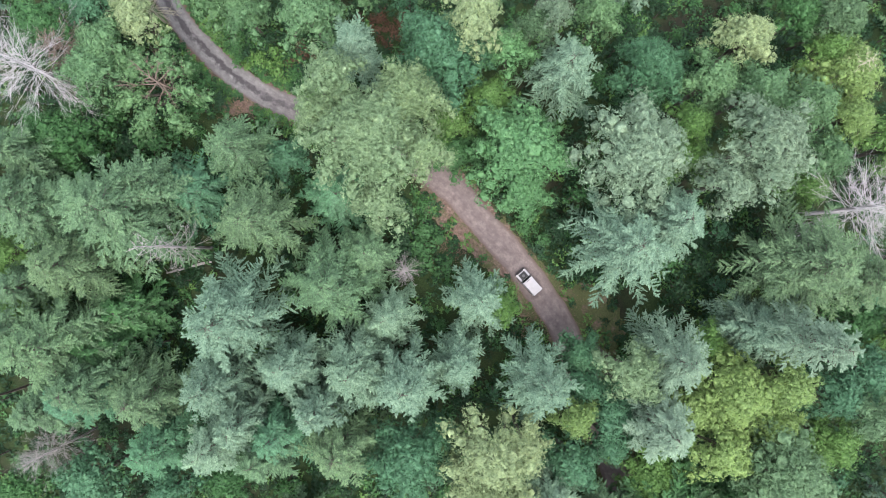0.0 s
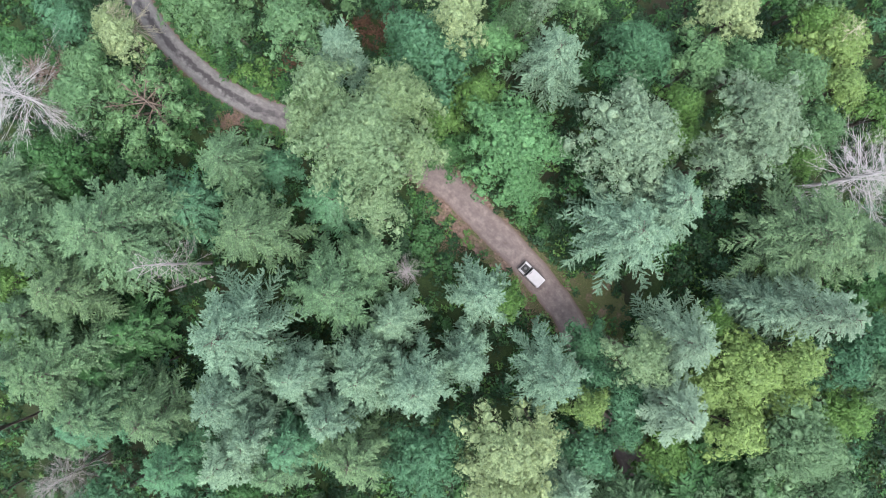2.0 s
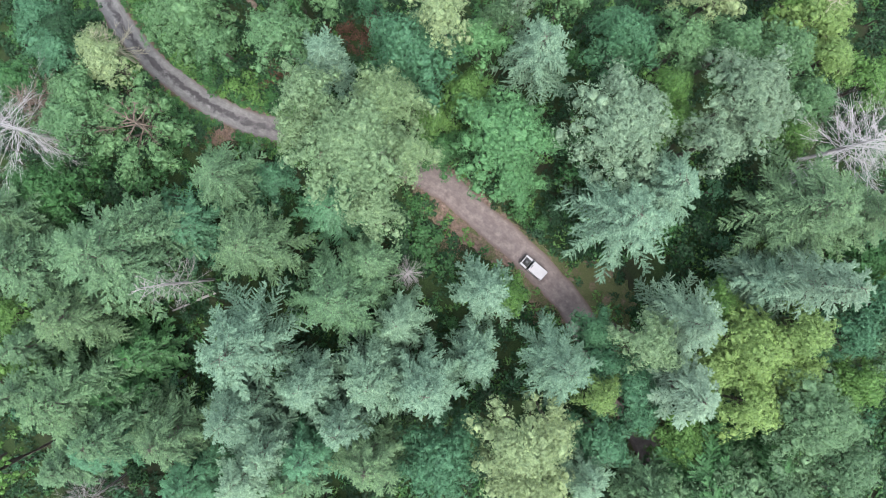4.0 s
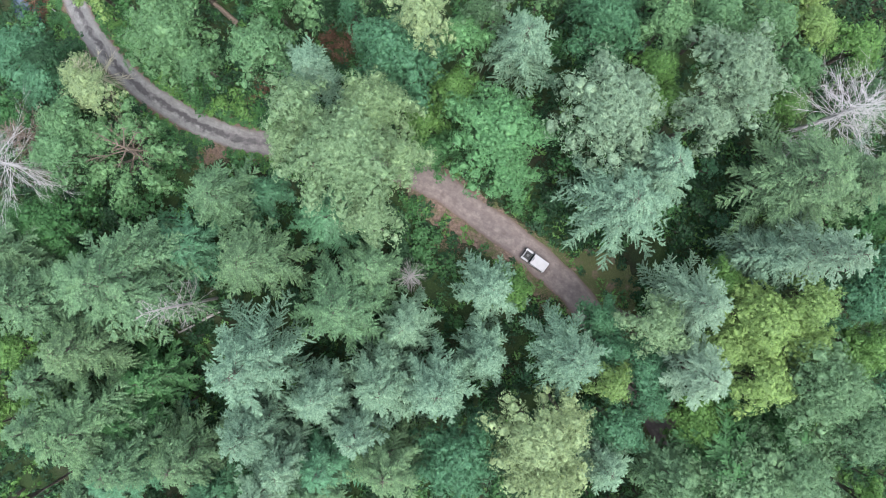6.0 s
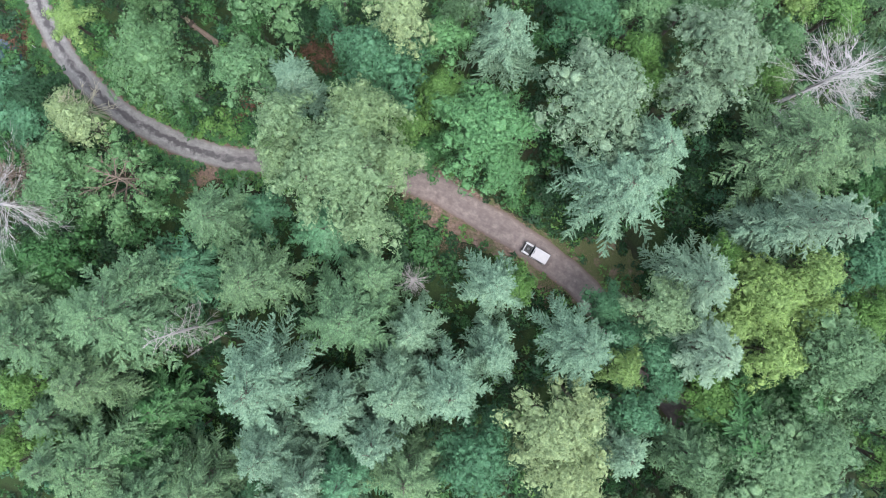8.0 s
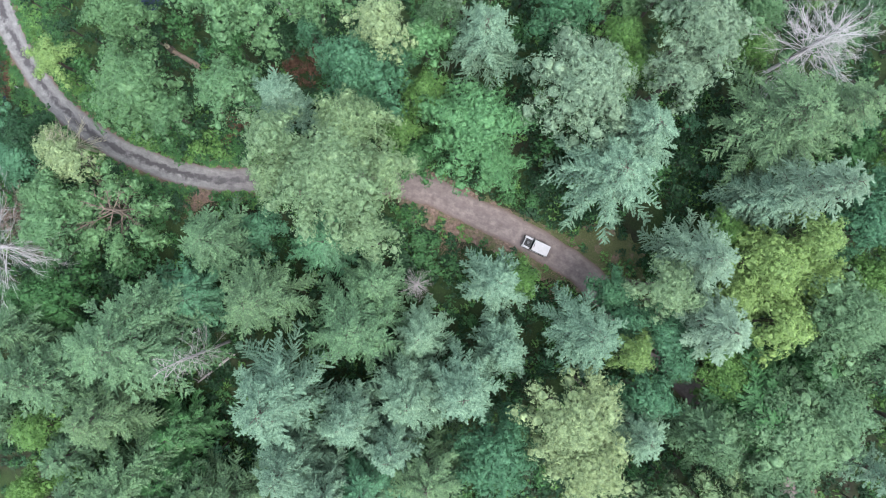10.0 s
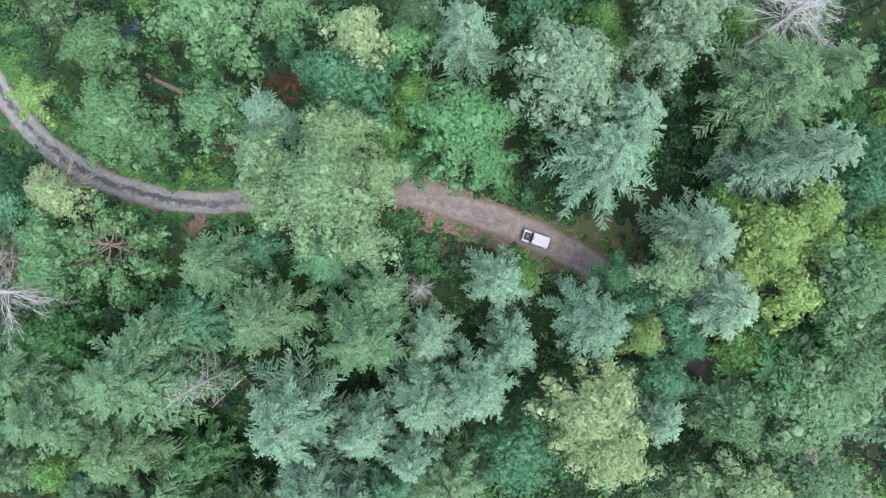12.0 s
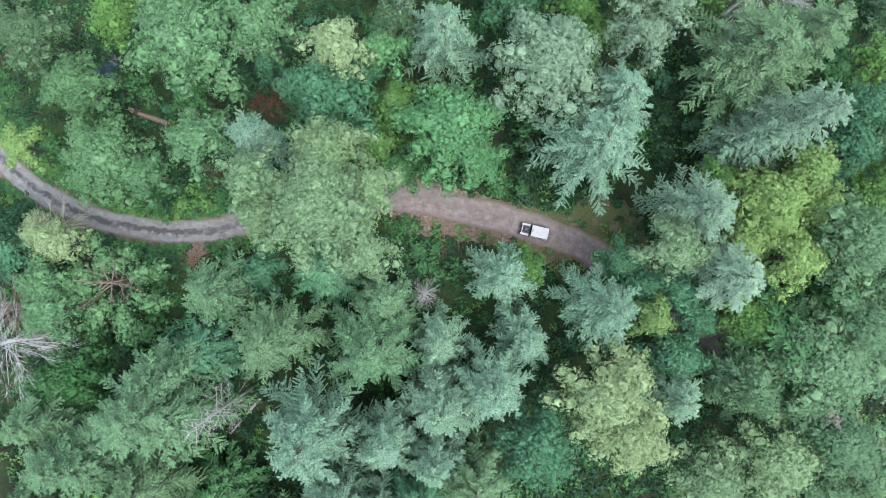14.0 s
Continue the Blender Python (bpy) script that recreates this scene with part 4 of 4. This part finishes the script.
def build_far_woods():
    """The canopy goes on to the far edge of the valley."""
    rng = np.random.default_rng(12)
    ang, rad = rng.uniform(0, 6.2832, 1100), 100 + 150 * rng.random(1100) ** 0.8
    xy = np.stack([np.cos(ang) * rad, np.sin(ang) * rad], 1)
    xy = xy[(road_distance(xy) > 5) & ((abs(xy[:, 0]) > 92) | (abs(xy[:, 1]) > 74))]
    n, per = len(xy), 80
    h = rng.uniform(13, 24, n)[:, None]
    q = rng.random((n, per)) ** 0.6
    a = rng.uniform(0, 6.2832, (n, per))
    rr = 4.6 * q * rng.uniform(0.75, 1.1, (n, per))
    c = np.stack([xy[:, :1] + rr * np.cos(a), xy[:, 1:] + rr * np.sin(a), h * (1 - 0.72 * q)], -1)
    d = unit(np.stack([np.cos(a), np.sin(a), rng.normal(-0.5, 0.3, a.shape)], -1) + rng.normal(0, 0.3, (n, per, 3)))
    w = unit(np.cross(d, rng.normal(0, 0.4, (n, per, 3)) + np.array([0, 0, 1.0])))
    s = rng.uniform(0.6, 1.1, (n, per, 1))
    ob = new("far_woods", mesh_of("far_woods", *blades((c - d * s).reshape(-1, 3), (d * s * 2.1).reshape(-1, 3), (w * s * 0.8).reshape(-1, 3)), LEAF["sage"]))
    tagged(ob, "grey-green forest canopy stretching away in the distance", "forest", kind="stuff")


build_far_woods()


# ---- the vehicle on the track ----
def part(name, bm, mat, parent, label=""):
    """Links a bmesh as one mesh object under a thing or a part."""
    me = bpy.data.meshes.new(name)
    bm.to_mesh(me)
    bm.free()
    me.materials.append(mat)
    ob = new(name, me)
    ob.parent = parent
    return tagged(ob, label)


def box(size, at, bevel=0.02, segments=2, taper=None, turn=None):
    """A bevelled box; taper narrows its top in x and y."""
    bm = bmesh.new()
    bmesh.ops.create_cube(bm, size=1.0)
    for v in bm.verts:
        if taper and v.co.z > 0:
            v.co.x *= taper[0]
            v.co.y *= taper[1]
        v.co = Vector((v.co.x * size[0], v.co.y * size[1], v.co.z * size[2]))
    if bevel:
        bmesh.ops.bevel(bm, geom=list(bm.edges), offset=bevel, segments=segments, affect="EDGES", profile=0.6)
    if turn:
        bmesh.ops.rotate(bm, verts=bm.verts, cent=(0, 0, 0), matrix=turn)
    bmesh.ops.translate(bm, verts=bm.verts, vec=at)
    return bm


def lathe(profile, at, turn=None, steps=28, caps=True):
    """A turned solid from (radius, height) pairs."""
    bm = bmesh.new()
    rings = []
    for rad, hgt in profile:
        rings.append([bm.verts.new((rad * math.cos(2 * math.pi * k / steps), rad * math.sin(2 * math.pi * k / steps), hgt)) for k in range(steps)])
    for a, b in zip(rings, rings[1:]):
        for k in range(steps):
            bm.faces.new((a[k], a[(k + 1) % steps], b[(k + 1) % steps], b[k]))
    if caps:
        bm.faces.new(rings[0][::-1])
        bm.faces.new(rings[-1])
    for f in bm.faces:
        f.smooth = True
    if turn:
        bmesh.ops.rotate(bm, verts=bm.verts, cent=(0, 0, 0), matrix=turn)
    bmesh.ops.translate(bm, verts=bm.verts, vec=at)
    return bm


def merged(*bms):
    out = bmesh.new()
    for b in bms:
        me = bpy.data.meshes.new("piece")
        b.to_mesh(me)
        b.free()
        out.from_mesh(me)
        bpy.data.meshes.remove(me)
    return out


WHITE_PAINT = plain("dusty_white_paint", (0.295, 0.285, 0.30), 0.45, spread=0.08, scale=2.0)
BODY_PAINT = plain("silver_grey_paint", (0.34, 0.34, 0.36), 0.4, 0.2, spread=0.1, scale=2.0)
BLACK_PAINT = plain("matt_black_paint", (0.028, 0.029, 0.032), 0.6, spread=0.2, scale=4.0)
RUBBER = plain("tyre_rubber", (0.022, 0.022, 0.023), 0.85, spread=0.25, scale=12.0)
DARK_STEEL = plain("dark_steel_rim", (0.085, 0.085, 0.09), 0.5, 0.3, spread=0.2)
STEEL = plain("painted_steel_rim", (0.46, 0.46, 0.47), 0.45, 0.6, spread=0.15)
LAMP_GLASS = plain("lamp_glass", (0.75, 0.75, 0.72), 0.15, spread=0.05)
RED_GLASS = plain("red_lamp_glass", (0.45, 0.03, 0.02), 0.2, spread=0.05)
WINDOW_GLASS, _nt, _b = material("dark_car_glass", 0.06, 0.6)
_b.inputs["Base Color"].default_value = (0.02, 0.025, 0.028, 1)


def tyre_profile(r, w):
    return [(r * 0.60, -w / 2 + 0.01), (r * 0.86, -w / 2), (r * 0.97, -w / 2 + 0.03), (r, -w / 4), (r, w / 4), (r * 0.97, w / 2 - 0.03), (r * 0.86, w / 2), (r * 0.60, w / 2 - 0.01)]


def rim_profile(r, w):
    return [(r * 0.61, -w * 0.42), (r * 0.58, w * 0.44), (r * 0.52, w * 0.40), (r * 0.46, w * 0.22), (r * 0.24, w * 0.30), (r * 0.20, w * 0.42), (r * 0.05, w * 0.43)]


def off_roader(x, y, heading):
    car = new("off_roader")
    body = part("body", merged(
        box((2.45, 1.70, 0.62), (-0.68, 0, 0.86), 0.05),
        box((1.12, 0.24, 0.42), (1.28, 0.72, 0.90), 0.04),
        box((1.12, 0.24, 0.42), (1.28, -0.72, 0.90), 0.04),
        box((1.05, 1.30, 0.40), (1.22, 0, 0.86), 0.04),
        box((3.5, 0.9, 0.2), (0, 0, 0.5), 0.03)), BODY_PAINT, car, "silver-grey painted metal body")
    for s in (1, -1):
        part("wing_top", box((1.10, 0.215, 0.03), (1.28, s * 0.735, 1.122), 0.012), WHITE_PAINT, car, "white wing top")
        part("wheel_arch", box((0.92, 0.10, 0.09), (1.20, s * 0.87, 0.86), 0.03), BLACK_PAINT, car, "black wheel arch flare")
        part("wheel_arch", box((0.92, 0.10, 0.09), (-1.16, s * 0.87, 0.86), 0.03), BLACK_PAINT, car, "black wheel arch flare")
    part("bonnet", box((0.98, 1.12, 0.10), (1.20, 0, 1.11), 0.03, taper=(0.97, 0.94)), BLACK_PAINT, car, "matt black bonnet")
    part("front_panel", box((0.10, 1.24, 0.05), (1.76, 0, 1.075), 0.015), WHITE_PAINT, car, "white front panel")
    part("grille", box((0.04, 1.0, 0.34), (1.80, 0, 0.86), 0.01), BLACK_PAINT, car, "black grille")
    cabin = part("cabin", box((2.42, 1.66, 0.80), (-0.68, 0, 1.52), 0.06, taper=(0.965, 0.90)), BODY_PAINT, car)
    roof = part("roof", box((2.36, 1.56, 0.09), (-0.70, 0, 1.95), 0.04, 3), WHITE_PAINT, car, "off-white hardtop roof")
    part("gutter", merged(*[box((2.42, 0.05, 0.05), (-0.70, s * 0.80, 1.925), 0.012) for s in (1, -1)], box((0.05, 1.6, 0.05), (-1.90, 0, 1.925), 0.012)), BLACK_PAINT, roof, "black rain gutter")
    for k in range(5):
        part("rib", box((2.1, 0.035, 0.014), (-0.72, -0.56 + 0.28 * k, 2.0), 0.006, 1), WHITE_PAINT, roof)
    part("vent", box((0.10, 0.5, 0.04), (0.34, 0, 2.0), 0.012), BLACK_PAINT, roof, "black roof vent")
    lean = Matrix.Rotation(radians(-22), 3, "Y")
    part("windscreen", box((0.03, 1.42, 0.46), (0.585, 0, 1.56), 0.01, turn=lean), WINDOW_GLASS, car, "dark windscreen")
    part("windscreen_frame", merged(box((0.05, 1.56, 0.06), (0.67, 0, 1.31), 0.012), box((0.05, 0.06, 0.55), (0.60, 0.74, 1.55), 0.012, turn=lean), box((0.05, 0.06, 0.55), (0.60, -0.74, 1.55), 0.012, turn=lean)), BLACK_PAINT, car, "black windscreen frame")
    for s in (1, -1):
        door = part("door", box((0.86, 0.03, 0.62), (0.10, s * 0.862, 0.88), 0.012), BODY_PAINT, car)
        part("handle", box((0.14, 0.03, 0.03), (-0.22, s * 0.892, 1.02), 0.008), BLACK_PAINT, door, "black door handle")
        tilt = Matrix.Rotation(radians(6.0 * s), 3, "X")
        part("side_window", box((0.66, 0.02, 0.36), (0.10, s * 0.808, 1.55), 0.006, turn=tilt), WINDOW_GLASS, car, "dark side window")
        part("side_window", box((1.10, 0.02, 0.34), (-1.05, s * 0.808, 1.55), 0.006, turn=tilt), WINDOW_GLASS, car, "dark side window")
        mirror = part("mirror", box((0.06, 0.16, 0.20), (0.66, s * 1.0, 1.30), 0.02), BLACK_PAINT, car, "black door mirror")
        part("arm", box((0.03, 0.16, 0.03), (0.66, s * 0.88, 1.24), 0.006), BLACK_PAINT, mirror)
        part("headlight", lathe([(0.10, 0), (0.10, 0.03), (0.07, 0.05), (0.02, 0.055)], (1.83, s * 0.66, 0.90), Matrix.Rotation(radians(90), 3, "Y"), 16), LAMP_GLASS, car, "round glass headlight")
        part("tail_lamp", lathe([(0.05, 0), (0.05, 0.03), (0.02, 0.04)], (-1.91, s * 0.74, 0.86), Matrix.Rotation(radians(-90), 3, "Y"), 12), RED_GLASS, car, "red tail lamp")
    part("front_bumper", box((0.12, 1.66, 0.15), (1.93, 0, 0.60), 0.02), BLACK_PAINT, car, "black steel bumper")
    part("rear_bumper", box((0.10, 1.5, 0.12), (-1.95, 0, 0.58), 0.02), BLACK_PAINT, car, "black steel bumper")
    part("rear_window", box((0.02, 0.70, 0.36), (-1.865, 0, 1.55), 0.006, turn=Matrix.Rotation(radians(3), 3, "Y")), WINDOW_GLASS, car, "dark rear window")
    part("ladder", merged(box((0.03, 0.03, 1.1), (-1.93, 0.50, 1.45), 0.008), box((0.03, 0.03, 1.1), (-1.93, 0.74, 1.45), 0.008), *[box((0.03, 0.26, 0.03), (-1.93, 0.62, 1.05 + 0.25 * k), 0.008) for k in range(4)]), BLACK_PAINT, car, "black rear ladder")
    flat = part("spare_wheel", lathe(tyre_profile(0.37, 0.21), (1.22, 0, 1.27), caps=False), RUBBER, car, "spare tyre lying on the bonnet")
    part("rim", lathe(rim_profile(0.37, 0.21), (1.22, 0, 1.27)), DARK_STEEL, flat, "dark grey steel rim")
    for wx in (1.20, -1.16):
        for s in (1, -1):
            q = Matrix.Rotation(radians(-90 * s), 3, "X")
            wheel = part("wheel", lathe([(0.06, -0.1), (0.06, 0.1)], (wx, s * 0.74, 0.38), q, 12), STEEL, car)
            part("tyre", lathe(tyre_profile(0.38, 0.23), (wx, s * 0.76, 0.38), q, caps=False), RUBBER, wheel, "black off-road tyre")
            part("rim", lathe(rim_profile(0.38, 0.23), (wx, s * 0.76, 0.38), q), STEEL, wheel, "grey steel rim")
    car.matrix_basis = pose(x, y, 0.06, 0, 0, heading)
    return tagged(car, "boxy off-road vehicle with white roof on gravel track", "car")


off_roader(13.09, -1.31, 145.5)

# ---- fallen wood, water and small things on the ground ----
def fallen_log(a, b, r, mat, label, stubs=7, seed=1):
    rng = np.random.default_rng(seed)
    root = new("fallen_log")
    va, vb = np.array([*a, r * 0.8]), np.array([*b, r * 0.8])
    pts = [va + (vb - va) * k / 6 + np.array([0, 0, 0.06 * math.sin(k)]) for k in range(7)]
    me = mesh_of("log", *tube(pts, [r * (1.15 - 0.09 * k) for k in range(7)], 9), mat, True)
    new("log", me).parent = root
    for k in range(stubs):
        p = va + (vb - va) * rng.uniform(0.3, 1.0)
        d = unit(rng.normal(0, 1, 3) * (1, 1, 0.3) + (0, 0, 0.4)) * rng.uniform(0.6, 1.6)
        m2 = mesh_of("stub", *tube([p, p + d * 0.5 + rng.normal(0, 0.06, 3), p + d], [r * 0.3, r * 0.2, 0.015], 5), mat)
        new("stub", m2).parent = root
    return tagged(root, label, "log", "fallen trunks")


def splintered_stump(x, y, seed=3):
    rng = np.random.default_rng(seed)
    root = new("tree_stump")
    new("stump", mesh_of("stump", *tube([(0, 0, -0.2), (0.02, 0, 0.8), (0, 0.05, 1.5)], [0.55, 0.42, 0.36], 10), BARK, True)).parent = root
    for k in range(14):
        w = rng.uniform(0, 6.28)
        p = np.array([0.26 * math.cos(w), 0.26 * math.sin(w), 1.4])
        new("splinter", mesh_of("splinter", *tube([p, p + (0.03, 0.02, 0.35), p + (*rng.normal(0, 0.12, 2), rng.uniform(0.6, 1.3))], [0.09, 0.07, 0.01], 4), DEADWOOD["pale"])).parent = root
    root.location = (x, y, 0)
    return tagged(root, "broken tree stump with pale splintered top", "stump")


def water_material():
    m, nt, b = material("still_water", 0.05, 0.8)
    # blue of the reflected sky painted into the base, beside the real gloss
    b.inputs["Base Color"].default_value = (0.035, 0.05, 0.078, 1)
    bumped(nt, b, noise_of(nt, 3.0, 2), 0.05, 0.02)
    return m


WATER = water_material()


def pool(name, x, y, rx, ry, turn, label):
    verts, faces = [(0, 0, 0)], []
    n = 40
    for k in range(n):
        w = 2 * math.pi * k / n
        f = 1 + 0.35 * noise.noise((math.cos(w) * 1.3, math.sin(w) * 1.3, x))
        verts.append((rx * f * math.cos(w), ry * f * math.sin(w), 0))
    bm = bmesh.new()
    vs = [bm.verts.new(v) for v in verts[1:]]
    bm.faces.new(vs)
    me = bpy.data.meshes.new(name)
    bm.to_mesh(me)
    bm.free()
    me.materials.append(WATER)
    ob = new(name, me)
    ob.matrix_basis = pose(x, y, 0.16, 0, 0, turn)
    return tagged(ob, label, "water", kind="structure")


fallen_log((-30.17, 31.67), (-34.38, 35.18), 0.42, DEADWOOD["brown"], "brown fallen trunk with broken end in undergrowth", 6, 4)
splintered_stump(-34.00, 34.90)
fallen_log((-15.72, 36.57), (-20.25, 41.76), 0.26, DEADWOOD["grey"], "grey bare fallen trunk lying under trees", 4, 5)
fallen_log((-14.96, 36.97), (-17.69, 41.65), 0.2, DEADWOOD["brown"], "thin brown fallen trunk lying under trees", 4, 6)
fallen_log((-35.83, 33.47), (-40.47, 36.18), 0.14, DEADWOOD["pale"], "pale bare fallen bough beside the trees", 5, 9)
fallen_log((-31.95, -9.67), (-37.81, -12.94), 0.2, DEADWOOD["grey"], "grey fallen trunk in the shade of firs", 6, 11)
pool("water", -36.09, 42.07, 2.6, 1.6, 40, "still creek pool that mirrors the sky, with sky blue painted in")
pool("water", -60.69, 32.69, 2.4, 1.5, -40, "small roadside pool that mirrors the sky, with sky blue painted in")


def marker_post(x, y):
    root = new("marker_post")
    part("post", box((0.16, 0.05, 1.15), (0, 0, 0.55), 0.012), WHITE_PAINT, root, "white plastic post")
    part("band", box((0.17, 0.06, 0.10), (0, 0, 0.98), 0.006), BLACK_PAINT, root, "black band")
    root.matrix_basis = pose(x, y, 0, 0, 8, 30)
    return tagged(root, "white marker post beside the gravel track", "post")


marker_post(-56.59, 32.91)


def dry_bracken():
    rng = np.random.default_rng(31)
    xy = np.concatenate([rng.normal(0, s, (n, 2)) + c for c, s, n in (((-15.68, 30.10), 2.0, 34), ((-26.84, 22.11), 1.0, 14), ((-61.46, 15.97), 1.6, 30), ((-59.03, 33.49), 1.0, 16), ((-57.91, 36.35), 0.9, 9))])
    mat = leaf_material("dry_bracken_fronds", (0.098, 0.054, 0.038), (0.18, 0.105, 0.072), 0.8)
    ob = new("dry_bracken", mesh_of("dry_bracken", *bushes(xy, rng.uniform(0.4, 0.9, len(xy)), 60, 0.11, 33), mat))
    tagged(ob, "red-brown dry bracken on the forest floor", "bracken", kind="stuff")


dry_bracken()


def leaf_litter():
    """Fallen leaves scattered over the verges."""
    rng = np.random.default_rng(40)
    k = rng.integers(60, len(LINE_XY) - 90, 9000)
    xy = LINE_XY[k] + rng.normal(0, 1, (len(k), 2)) * 2.4
    extra = np.concatenate([rng.normal(0, 1.5, (1300, 2)) + c for c in ((1.28, 1.35), (-34.16, 12.73), (-41.49, 1.73), (14.73, -7.60))])
    xy = np.concatenate([xy, extra])
    d = road_distance(xy)
    xy = xy[(d > 1.9) & (d < 12)]
    n = len(xy)
    c = np.concatenate([xy, rng.uniform(0.06, 0.12, (n, 1))], 1)
    a = rng.uniform(0, 6.28, n)
    d = np.stack([np.cos(a), np.sin(a), rng.normal(0, 0.2, n)], 1)
    s = rng.uniform(0.035, 0.08, (n, 1))
    w = unit(np.cross(d, np.array([0, 0, 1.0]) + rng.normal(0, 0.3, (n, 3))))
    mat = leaf_material("fallen_leaves", (0.18, 0.115, 0.090), (0.30, 0.21, 0.17), 0.8)
    ob = new("leaf_litter", mesh_of("leaf_litter", *leaves(c, d * s, w * s * 0.7, 0.2), mat))
    tagged(ob, "red-brown fallen leaves scattered beside the track", "leaves", kind="stuff")


leaf_litter()
